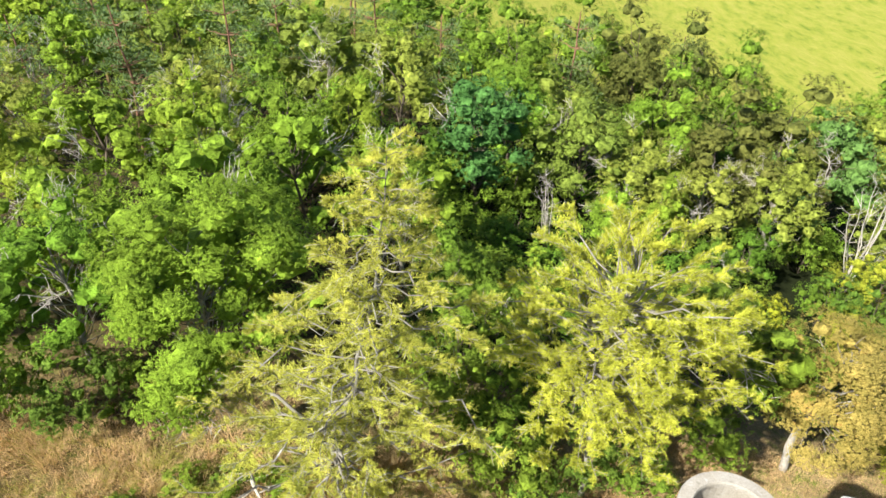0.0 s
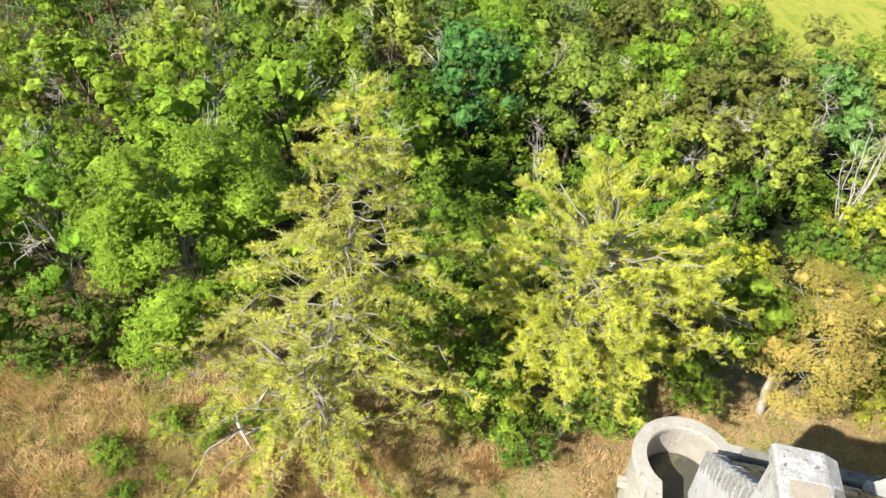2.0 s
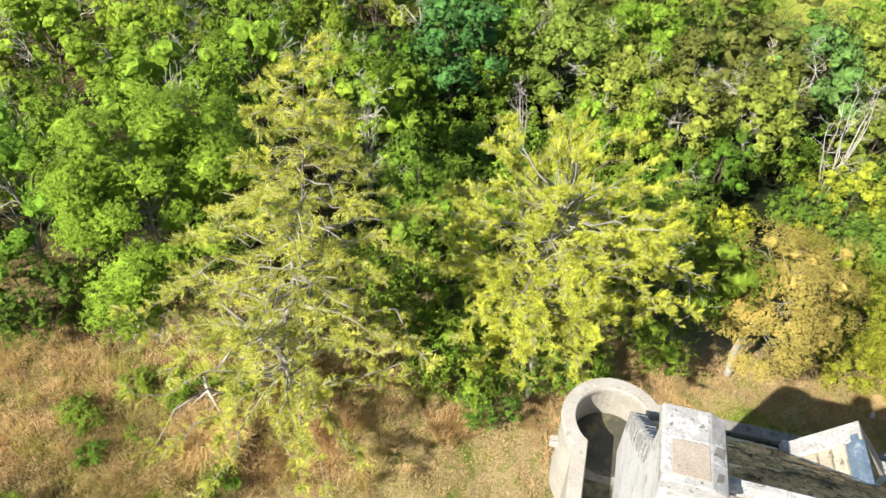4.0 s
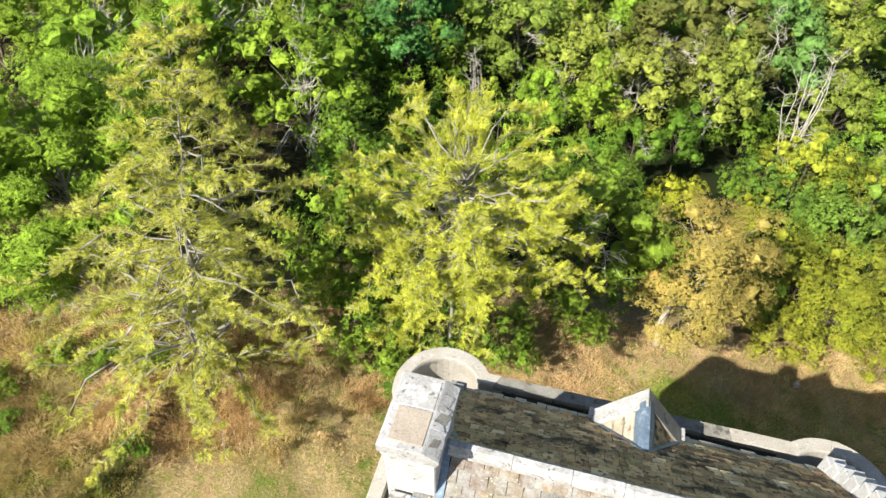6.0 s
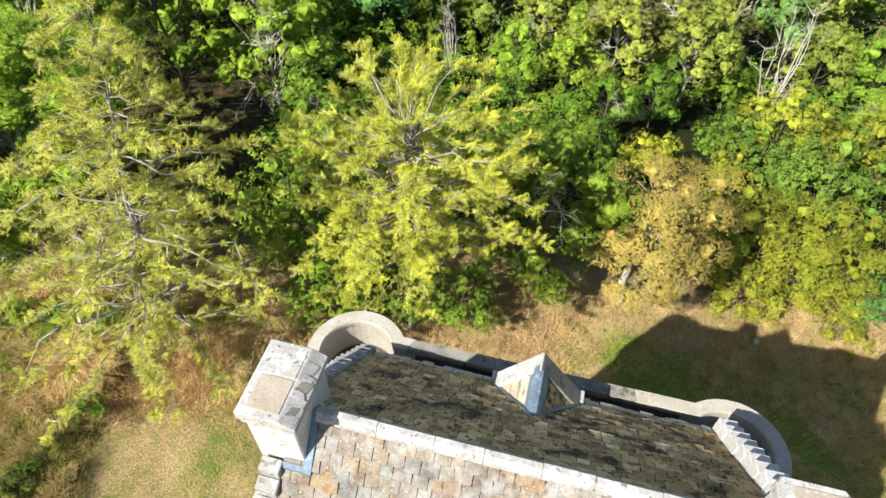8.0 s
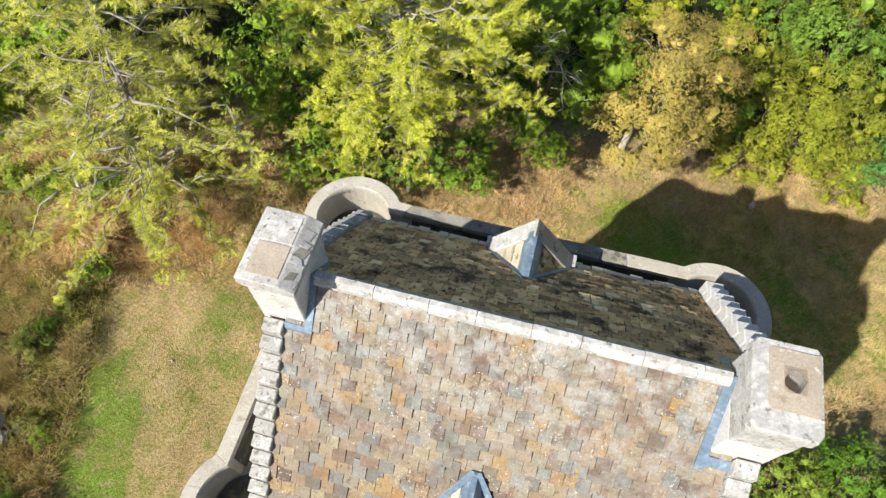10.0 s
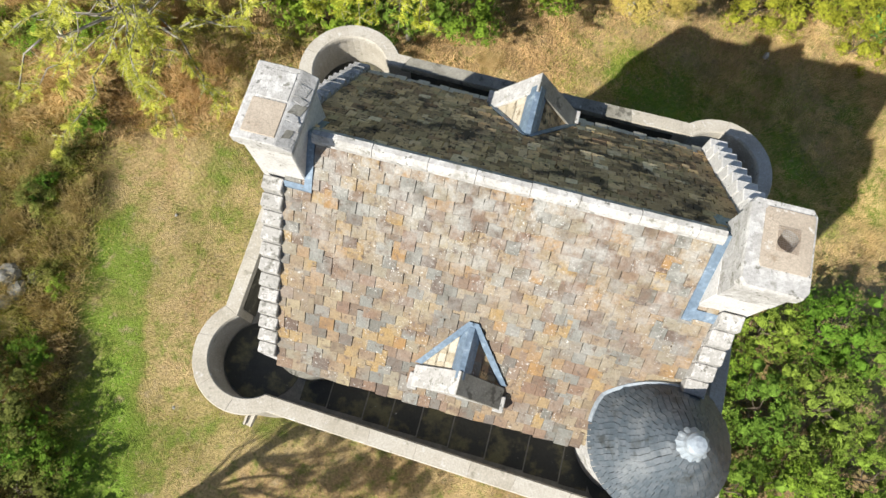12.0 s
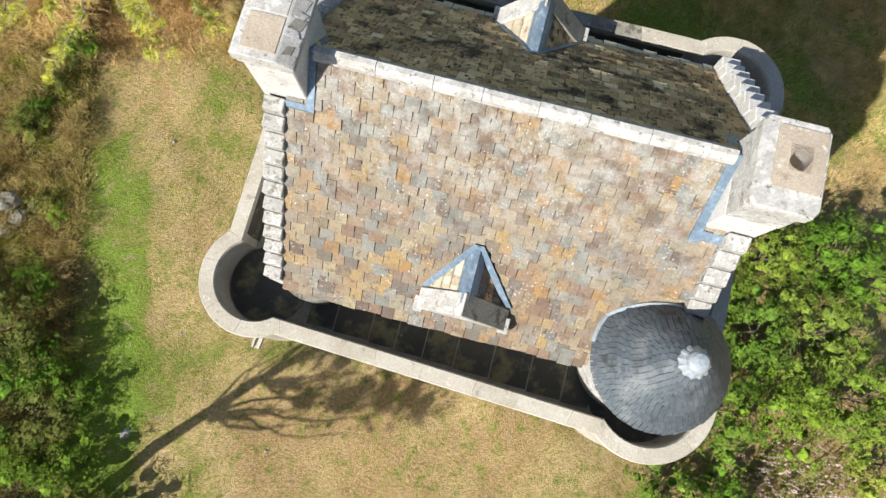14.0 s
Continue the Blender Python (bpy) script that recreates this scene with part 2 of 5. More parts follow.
SLATE_REST = surface("stone_slate_rest", SLATE_STOPS, 5.0, 0.9, 0.9, 26, vary="island", spread=0.07, patches=LICHEN, high=((0.315, 0.312, 0.290), 16.2, 18.8))
MOSS_STOPS = [(0.0, (0.191, 0.128, 0.061)), (0.15, (0.458, 0.314, 0.150)), (0.3, (0.636, 0.437, 0.215)), (0.42, (0.241, 0.157, 0.079)), (0.55, (0.713, 0.500, 0.262)), (0.68, (0.420, 0.326, 0.160)), (0.8, (0.305, 0.174, 0.089)), (0.9, (0.636, 0.419, 0.197)), (1.0, (0.788, 0.640, 0.394))]
MOSS_PATCH = [((0.064, 0.045, 0.027), 1.5, 0.53, 0.62), ((0.064, 0.045, 0.027), 9.0, 0.57, 0.62), ((0.212, 0.165, 0.058), 2.1, 0.60, 0.70), ((0.551, 0.485, 0.343), 13.0, 0.655, 0.675), ((0.572, 0.504, 0.367), 6.0, 0.71, 0.725)]
SLATE_N = surface("mossy_slate", MOSS_STOPS, 4.0, 0.95, 0.7, 30, vary="object", spread=0.12, patches=MOSS_PATCH)
SLATE_N_REST = surface("mossy_slate_rest", MOSS_STOPS, 4.0, 0.95, 0.7, 30, vary="island", spread=0.12, patches=MOSS_PATCH)
# near-black base with olive patches and small pale spots
FLAG = surface("dark_flagstone", [(0.3, (0.026, 0.026, 0.021)), (0.6, (0.047, 0.046, 0.036)), (0.85, (0.086, 0.082, 0.052))], 1.4, 0.6, 0.4, 18, vary="object", spread=0.8, weight=0.5, patches=[((0.146, 0.133, 0.065), 1.7, 0.50, 0.62), ((0.387, 0.378, 0.344), 7.0, 0.70, 0.72), ((0.344, 0.335, 0.301), 19.0, 0.70, 0.72)])
SAND_GREY = surface("weathered_grey_sandstone", [(0.3, (0.146, 0.138, 0.112)), (0.55, (0.224, 0.215, 0.181)), (0.8, (0.301, 0.292, 0.258))], 2.4, 0.95, 0.5, 26, patches=[((0.095, 0.090, 0.073), 3.5, 0.56, 0.64), ((0.378, 0.370, 0.335), 8.0, 0.66, 0.69)])
SLATE_PALE = surface("buff_stone_slate", [(0.0, (0.310, 0.267, 0.189)), (0.5, (0.413, 0.361, 0.267)), (1.0, (0.482, 0.439, 0.361))], 4.0, 0.92, 0.6, 25, vary="object", spread=0.4, weight=0.8, patches=[((0.215, 0.172, 0.112), 5.0, 0.60, 0.66)])
ALGAE_SHADE = surface("algae_and_shade_stone", [(0.3, (0.030, 0.029, 0.022)), (0.55, (0.065, 0.060, 0.043)), (0.8, (0.120, 0.112, 0.082))], 1.8, 0.9, 0.5, 20, patches=[((0.206, 0.194, 0.155), 2.6, 0.60, 0.72)])
JOINT = surface("pale_joint", [(0.3, (0.172, 0.163, 0.138)), (0.7, (0.292, 0.275, 0.241))], 6, 0.95)
LEAD = surface("lead_sheet", [(0.3, (0.103, 0.150, 0.206)), (0.6, (0.159, 0.219, 0.288)), (0.8, (0.224, 0.288, 0.353))], 3.0, 0.5, 0.3, 12, metal=0.25, patches=[((0.292, 0.353, 0.413), 6.0, 0.60, 0.72)])
LEAD_PALE = surface("pale_lead", [(0.3, (0.233, 0.278, 0.322)), (0.7, (0.325, 0.362, 0.392))], 4.0, 0.55, 0.2, 15, metal=0.2)
CONE_STOPS = [(0.0, (0.038, 0.050, 0.062)), (0.4, (0.054, 0.072, 0.088)), (0.7, (0.072, 0.088, 0.104)), (1.0, (0.085, 0.096, 0.108))]
CONE_PATCH = [((0.15, 0.165, 0.175), 1.4, 0.52, 0.74), ((0.030, 0.036, 0.038), 2.6, 0.56, 0.68), ((0.21, 0.205, 0.20), 5.0, 0.66, 0.74)]
CONE_SLATE = surface("blue_slate", CONE_STOPS, 3.0, 0.55, 0.4, 30, vary="object", spread=0.6, weight=0.6, patches=CONE_PATCH)
CONE_REST = surface("blue_slate_rest", CONE_STOPS, 3.0, 0.55, 0.4, 30, vary="island", spread=0.6, weight=0.6, patches=CONE_PATCH)
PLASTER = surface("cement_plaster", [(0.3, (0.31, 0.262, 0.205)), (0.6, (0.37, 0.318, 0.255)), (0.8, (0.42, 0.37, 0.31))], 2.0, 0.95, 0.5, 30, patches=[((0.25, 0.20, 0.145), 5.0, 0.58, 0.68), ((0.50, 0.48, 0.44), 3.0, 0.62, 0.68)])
MESH_WIRE = surface("rusty_wire", [(0.3, (0.258, 0.172, 0.112)), (0.7, (0.387, 0.310, 0.241))], 5, 0.7, 0.1, metal=0.4)
SOOT = surface("soot", [(0.3, (0.017, 0.015, 0.014)), (0.7, (0.034, 0.030, 0.026))], 5, 1.0)
BARK_PALE = surface("pale_bark", [(0.3, (0.258, 0.232, 0.189)), (0.55, (0.396, 0.370, 0.318)), (0.8, (0.499, 0.482, 0.430))], 3.0, 0.95, 0.8, 30, patches=[((0.138, 0.112, 0.077), 2.0, 0.56, 0.70)])
BARK_DARK = surface("dark_bark", [(0.3, (0.086, 0.065, 0.043)), (0.6, (0.163, 0.129, 0.095)), (0.8, (0.241, 0.206, 0.163))], 3.0, 0.95, 0.8, 30, patches=[((0.17, 0.165, 0.13), 2.4, 0.60, 0.70)])
BARK_LARCH = surface("larch_bark", [(0.3, (0.172, 0.155, 0.129)), (0.55, (0.275, 0.258, 0.224)), (0.8, (0.430, 0.413, 0.370))], 1.2, 0.95, 0.8, 30, patches=[((0.473, 0.456, 0.413), 1.6, 0.56, 0.66), ((0.103, 0.086, 0.060), 2.4, 0.58, 0.70)])
BARK_TWIG = surface("lichened_twig", [(0.3, (0.22, 0.20, 0.16)), (0.55, (0.42, 0.41, 0.34)), (0.8, (0.54, 0.53, 0.45))], 1.5, 0.95, 0.4, 30)
BARK_RED = surface("pine_bark", [(0.3, (0.206, 0.103, 0.060)), (0.7, (0.310, 0.172, 0.103))], 3.0, 0.95, 0.8, 20)
BARK_DEAD = surface("bleached_wood", [(0.3, (0.361, 0.327, 0.275)), (0.6, (0.516, 0.482, 0.421)), (0.85, (0.585, 0.559, 0.499))], 3.0, 0.9, 0.4, 30)
ROCK = surface("grey_rock", [(0.3, (0.172, 0.172, 0.155)), (0.6, (0.292, 0.292, 0.267)), (0.8, (0.396, 0.387, 0.361))], 2.0, 0.95, 0.8, 12)
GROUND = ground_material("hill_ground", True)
# near-black first colours carry the shade inside crowns and bushes
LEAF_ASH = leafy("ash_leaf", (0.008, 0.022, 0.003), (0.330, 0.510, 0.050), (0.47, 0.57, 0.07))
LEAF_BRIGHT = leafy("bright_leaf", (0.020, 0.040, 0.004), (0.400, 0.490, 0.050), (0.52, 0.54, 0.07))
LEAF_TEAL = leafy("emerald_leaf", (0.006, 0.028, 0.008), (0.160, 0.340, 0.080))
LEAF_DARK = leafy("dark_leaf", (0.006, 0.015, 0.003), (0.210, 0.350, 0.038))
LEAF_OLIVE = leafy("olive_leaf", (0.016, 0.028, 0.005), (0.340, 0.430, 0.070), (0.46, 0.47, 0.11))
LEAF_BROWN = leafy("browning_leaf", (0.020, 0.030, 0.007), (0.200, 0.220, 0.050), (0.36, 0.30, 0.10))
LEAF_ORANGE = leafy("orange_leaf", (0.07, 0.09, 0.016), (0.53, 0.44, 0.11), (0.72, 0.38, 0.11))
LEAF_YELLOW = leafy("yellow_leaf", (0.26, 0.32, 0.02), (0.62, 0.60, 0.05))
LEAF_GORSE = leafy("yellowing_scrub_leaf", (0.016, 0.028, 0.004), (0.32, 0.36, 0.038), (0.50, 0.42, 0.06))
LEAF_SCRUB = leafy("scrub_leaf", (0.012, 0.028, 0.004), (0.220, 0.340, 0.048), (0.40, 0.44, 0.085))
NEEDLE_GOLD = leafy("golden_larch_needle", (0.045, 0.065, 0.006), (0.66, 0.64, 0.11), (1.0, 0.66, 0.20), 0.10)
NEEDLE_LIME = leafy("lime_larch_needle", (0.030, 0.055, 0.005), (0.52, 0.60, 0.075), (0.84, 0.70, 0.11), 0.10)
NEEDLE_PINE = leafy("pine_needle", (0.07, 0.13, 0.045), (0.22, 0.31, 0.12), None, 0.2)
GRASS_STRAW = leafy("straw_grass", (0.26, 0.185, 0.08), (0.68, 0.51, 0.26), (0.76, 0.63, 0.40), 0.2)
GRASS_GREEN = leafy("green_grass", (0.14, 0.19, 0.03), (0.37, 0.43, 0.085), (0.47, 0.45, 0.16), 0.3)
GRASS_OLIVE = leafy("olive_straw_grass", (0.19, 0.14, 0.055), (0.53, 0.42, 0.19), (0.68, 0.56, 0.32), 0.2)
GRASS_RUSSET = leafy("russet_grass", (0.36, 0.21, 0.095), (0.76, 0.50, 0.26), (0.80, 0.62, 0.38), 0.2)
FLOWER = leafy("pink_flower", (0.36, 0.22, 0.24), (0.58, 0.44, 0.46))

# ---------------------------------------------------------------- mesh helpers


class Shape:
    """Collects vertices and faces for one mesh."""

    def __init__(self):
        self.v, self.f, self.n = [], [], 0

    def add(self, verts, faces):
        self.v.append(np.asarray(verts, float).reshape(-1, 3))
        self.f.extend([tuple(i + self.n for i in f) for f in faces])
        self.n += len(self.v[-1])
        return self

    def box(self, x0, x1, y0, y1, z0, z1):
        return self.add([(x, y, z) for z in (z0, z1) for y in (y0, y1) for x in (x0, x1)], BOX)

    def loft(self, rings, closed=True, caps=True):
        m = len(rings[0])
        faces = [(a * m + i, a * m + (i + 1) % m, (a + 1) * m + (i + 1) % m, (a + 1) * m + i) for a in range(len(rings) - 1) for i in range(m if closed else m - 1)]
        if caps:
            faces += [tuple(range(m))[::-1], tuple(range((len(rings) - 1) * m, len(rings) * m))]
        return self.add(np.concatenate([np.asarray(r, float) for r in rings]), faces)

    def mesh(self, name, mat, smooth=False):
        me = bpy.data.meshes.new(name)
        me.from_pydata(np.concatenate(self.v).tolist() if self.v else [], [], self.f)
        me.materials.append(mat)
        if smooth:
            me.polygons.foreach_set("use_smooth", [True] * len(me.polygons))
        me.update()
        return me


BOX = [(0, 2, 3, 1), (4, 5, 7, 6), (0, 1, 5, 4), (2, 6, 7, 3), (0, 4, 6, 2), (1, 3, 7, 5)]


def softened(me, width, segments=1):
    bm = bmesh.new()
    bm.from_mesh(me)
    bmesh.ops.recalc_face_normals(bm, faces=bm.faces)
    bmesh.ops.bevel(bm, geom=list(bm.edges), offset=width, segments=segments, affect="EDGES", clamp_overlap=True)
    bm.to_mesh(me)
    bm.free()
    return me


def part(name, shape, mat, parent, label="", soft=0.0, smooth=False):
    me = shape if isinstance(shape, bpy.types.Mesh) else shape.mesh(name, mat, smooth)
    if soft:
        softened(me, soft)
    ob = new(name, me)
    ob.parent = parent
    return tagged(ob, label)


def quads_mesh(name, corners, mat):
    """corners: (n, k, 3) array of loose faces with k corners each."""
    n, k = corners.shape[:2]
    me = bpy.data.meshes.new(name)
    me.vertices.add(k * n)
    me.vertices.foreach_set("co", np.ascontiguousarray(corners, np.float32).ravel())
    me.loops.add(k * n)
    me.loops.foreach_set("vertex_index", np.arange(k * n, dtype=np.int32))
    me.polygons.add(n)
    me.polygons.foreach_set("loop_start", np.arange(0, k * n, k, dtype=np.int32))
    me.materials.append(mat)
    me.update(calc_edges=True)
    return me


def unit(v):
    return v / np.maximum(np.linalg.norm(v, axis=-1, keepdims=True), 1e-9)


def leaf_quads(rng, at, along, length, width, fold=0.25, face=None):
    """A folded diamond blade at each place, pointing along the given way and turned towards face."""
    n = len(at)
    along = unit(along)
    side = unit(np.cross(along, rng.normal(size=(n, 3)) if face is None else face))
    up = np.cross(side, along)
    ln, wd = (np.asarray(a, float).reshape(-1, 1) * np.ones((n, 1)) for a in (length, width))
    mid = at + along * ln * 0.5
    return np.stack([at, mid + side * wd / 2 + up * wd * fold, at + along * ln, mid - side * wd / 2 + up * wd * fold], 1)


def leaflets(at, along, length, width, face):
    """A slim three-cornered leaflet at each place."""
    along = unit(along)
    side = unit(np.cross(along, face)) * np.asarray(width, float).reshape(-1, 1) * 0.5
    far = at + along * np.asarray(length, float).reshape(-1, 1)
    return np.stack([at + side * 0.35, far, at + (far - at) * 0.45 - side], 1)


def tube(shape, path, radii, sides=6):
    path = np.asarray(path, float)
    ways = unit(np.gradient(path, axis=0))
    ref = np.array([0.31, 0.77, 0.55])
    rings = []
    for p, w, r in zip(path, ways, radii):
        a = unit(np.cross(w, ref))
        b = np.cross(w, a)
        ang = np.arange(sides) * 2 * np.pi / sides
        rings.append(p + r * (np.cos(ang)[:, None] * a + np.sin(ang)[:, None] * b))
    shape.loft(rings, caps=False)


def bent(rng, a, b, n=6, wobble=0.08, sag=0.0):
    """A wandering line from a to b."""
    a, b = np.asarray(a, float), np.asarray(b, float)
    s = np.linspace(0, 1, n)[:, None]
    off = np.cumsum(rng.normal(size=(n, 3)), 0) * wobble * np.linalg.norm(b - a) / n
    off -= off[0] + (off[-1] - off[0]) * s
    return a + (b - a) * s + off + np.array([0, 0, -1.0]) * sag * 4 * s * (1 - s)

# ---------------------------------------------------------------- ground


def ground_z(x, y):
    """Hilltop falling to the east and, past the tower's clearing, to the north."""
    xs = np.clip(x, -60, 60)
    z = 0.9 - 0.18 * xs * (1 - 0.0035 * np.abs(xs)) - 0.20 * (np.clip(y, 24, 56) - 24) - 0.061 * (np.clip(y, 56, 100) - 56)
    z = z + 0.9 * np.exp(-(((x + 7) / 6) ** 2 + ((y - 18) / 3.5) ** 2))
    return z + 0.16 * np.sin(x * 0.9 + 1.3 * np.sin(y * 0.5)) * np.cos(y * 0.8 + 0.6 * np.sin(x * 0.7)) + 0.07 * np.sin(x * 2.3 + y * 1.7)


def make_ground():
    s = np.linspace(-1, 1, 201)
    spread = np.sinh(s * 6.2) / np.sinh(6.2)
    gx, gy = np.meshgrid(8 + 2500 * spread, 10 + 2500 * spread)
    gz = ground_z(gx, gy)
    n = len(s)
    idx = np.arange(n * n).reshape(n, n)
    me = bpy.data.meshes.new("ground")
    faces = np.stack([idx[:-1, :-1], idx[:-1, 1:], idx[1:, 1:], idx[1:, :-1]], -1).reshape(-1, 4)
    me.from_pydata(np.stack([gx, gy, gz], -1).reshape(-1, 3).tolist(), [], faces.tolist())
    me.polygons.foreach_set("use_smooth", [True] * len(me.polygons))
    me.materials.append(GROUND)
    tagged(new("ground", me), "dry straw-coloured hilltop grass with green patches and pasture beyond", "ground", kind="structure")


make_ground()

# ---------------------------------------------------------------- tower house
TOWER = tagged(new("tower_house"), "pale stone tower house with corner roundels and crow-stepped slate roof", "castle")
TOWER.matrix_basis = pose(9.87, 4.01, -1.2, 0, 0, -15)
BASE = -1.2
RIDGE, PITCH, PITCH_N = 18.94 - BASE, 1.13, 1.05
COPE, WALKZ = 15.05 - BASE, 14.0 - BASE
EAVE_S, EAVE_N = -3.36, 3.20
GW0, GW1, GE0, GE1 = -4.22, -3.86, 3.55, 3.92
ROUNDELS = {"SW": (-4.46, -3.38, 1.20), "SE": (3.80, -3.57, 1.38), "NW": (-4.46, 3.45, 1.21), "NE": (4.14, 3.17, 1.24)}
N_OUT, W_OUT, E_OUT, THICK = 4.15, -5.32, 5.02, 0.34


def s_out(x):
    return -4.39 - 0.040 * (x + 3.2)


def roof_z(y):
    return RIDGE - (PITCH if y < 0 else PITCH_N) * abs(y)


def outline(inset=0.0):
    """The parapet's outer line, anticlockwise from the south-west roundel, moved in by inset."""
    pts = []

    def arc(key, a0, a1):
        cx, cy, r = ROUNDELS[key]
        for a in np.radians(np.linspace(a0, a1, 22)):
            pts.append((cx + (r - inset) * math.cos(a), cy + (r - inset) * math.sin(a)))

    def cut(key, axis, value, sign):
        cx, cy, r = ROUNDELS[key]
        r -= inset
        d = np.clip((value - (cy if axis == "y" else cx)) / r, -0.999, 0.999)
        return d

    def ang_y(key, value, left):
        a = math.degrees(math.asin(cut(key, "y", value, 1)))
        return 180 - a if left else a

    def ang_x(key, value, up):
        a = math.degrees(math.acos(cut(key, "x", value, 1)))
        return a if up else -a

    i = inset
    arc("SW", ang_x("SW", W_OUT + i, True), 360 + ang_y("SW", s_out(-3.6) + i, False))
    arc("SE", ang_y("SE", s_out(2.8) + i, True), 360 + ang_x("SE", E_OUT - i, True))
    arc("NE", ang_x("NE", E_OUT - i, False), ang_y("NE", N_OUT - i, True))
    arc("NW", ang_y("NW", N_OUT - i, False), 360 + ang_x("NW", W_OUT + i, False))
    return pts


def band(inset0, inset1, z0, z1, z0b=None, z1b=None):
    """A closed ring of wall between two insets."""
    a, b = np.array(outline(inset0)), np.array(outline(inset1))
    sh = Shape()
    n = len(a)
    rings = []
    for p, z in ((a, z0), (a, z1), (b, z1), (b, z0)):
        rings.append(np.c_[p, np.full(n, z)])
    verts = np.concatenate(rings)
    faces = []
    for k in range(4):
        for i in range(n):
            j = (i + 1) % n
            faces.append((k * n + i, k * n + j, ((k + 1) % 4) * n + j, ((k + 1) % 4) * n + i))
    return sh.add(verts, faces)


def tower_body():
    """Main wall, corbel courses, parapet, coping stones and wall-walk."""
    sh = Shape()
    wall_line = np.array(outline(0.30))
    sh.loft([np.c_[wall_line, np.full(len(wall_line), z)] for z in (-3.5, 12.9)], caps=True)
    part("wall", sh, WALL, TOWER, "weathered rubble stone wall")
    for inset0, z0, z1 in ((0.2, 12.9, 13.25), (0.1, 13.25, 13.6), (0.02, 13.6, 14.0)):
        part("corbel_course", band(inset0, 0.6, z0, z1), SAND, TOWER)
    parapet = part("parapet", band(0.03, THICK - 0.03, WALKZ - 1.9, COPE - 0.16), SAND, TOWER, "pale sandstone parapet wall")
    # added sheets colour in the inner faces' shade along with their algae
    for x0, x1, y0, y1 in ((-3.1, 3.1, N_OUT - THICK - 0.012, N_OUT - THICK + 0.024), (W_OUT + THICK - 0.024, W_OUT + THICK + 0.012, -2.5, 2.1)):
        part("parapet_lining", Shape().box(x0, x1, y0, y1, WALKZ - 0.1, COPE - 0.17), ALGAE_SHADE, TOWER, "inner face of the parapet, coloured dark for algae and shade")
    # coping stones, laid end to end along the line
    outer, inner = np.array(outline(0.0)), np.array(outline(THICK))
    close = lambda p: np.vstack([p, p[:1]])
    outer, inner = close(outer), close(inner)
    seg = np.linalg.norm(np.diff(outer, axis=0), axis=1)
    run = np.r_[0, np.cumsum(seg)]
    rng = np.random.default_rng(3)
    pos = 0.0
    while pos < run[-1] - 0.02:
        ln = rng.uniform(0.75, 1.2)
        end = min(pos + ln, run[-1])
        if run[-1] - end < 0.4:
            end = run[-1]
        ticks = sorted({pos + 0.002, end - 0.002, *[r for r in run if pos + 0.02 < r < end - 0.02]})
        o = np.stack([np.interp(ticks, run, outer[:, k]) for k in (0, 1)], -1)
        q = np.stack([np.interp(ticks, run, inner[:, k]) for k in (0, 1)], -1)
        lift = rng.uniform(-0.012, 0.012)
        rings = []
        for a, b in zip(o, q):
            m = (a + b) / 2
            a2, b2 = m + (a - m) * 0.86, m + (b - m) * 0.86
            rings.append([(*a, COPE - 0.15), (*a, COPE - 0.05 + lift), (*a2, COPE + lift), (*b2, COPE + lift), (*b, COPE - 0.05 + lift), (*b, COPE - 0.15)])
        mid = (o[0] + o[-1]) / 2
        part("coping_stone", Shape().loft(rings), SAND_GREY if mid[1] > 3.4 and -3.1 < mid[0] < 1.7 else SAND, parapet)
        pos = end
    floor_line = np.array(outline(THICK - 0.02))
    walkway = part("wall_walk", Shape().loft([np.c_[floor_line, np.full(len(floor_line), z)] for z in (WALKZ - 0.5, WALKZ - 0.006)]), JOINT, TOWER, "dark flagstone wall walk")
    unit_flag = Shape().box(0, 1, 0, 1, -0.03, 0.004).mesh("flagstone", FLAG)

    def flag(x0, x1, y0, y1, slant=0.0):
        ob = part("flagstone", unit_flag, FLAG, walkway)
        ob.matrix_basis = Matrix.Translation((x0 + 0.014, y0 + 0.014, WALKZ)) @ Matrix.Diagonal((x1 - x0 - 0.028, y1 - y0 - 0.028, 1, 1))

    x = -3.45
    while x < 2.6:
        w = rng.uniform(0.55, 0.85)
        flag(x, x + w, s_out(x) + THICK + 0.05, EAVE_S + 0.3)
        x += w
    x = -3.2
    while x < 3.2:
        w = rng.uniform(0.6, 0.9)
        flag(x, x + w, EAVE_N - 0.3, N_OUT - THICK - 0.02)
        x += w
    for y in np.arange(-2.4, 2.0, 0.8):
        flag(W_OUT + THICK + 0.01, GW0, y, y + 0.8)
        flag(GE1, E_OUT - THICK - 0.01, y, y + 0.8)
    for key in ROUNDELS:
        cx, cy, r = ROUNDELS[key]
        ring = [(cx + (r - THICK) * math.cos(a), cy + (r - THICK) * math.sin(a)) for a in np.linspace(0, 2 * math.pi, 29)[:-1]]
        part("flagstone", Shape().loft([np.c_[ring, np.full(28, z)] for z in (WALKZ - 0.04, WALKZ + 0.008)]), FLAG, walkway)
    # waterspout under the south-west roundel
    sp = Shape()
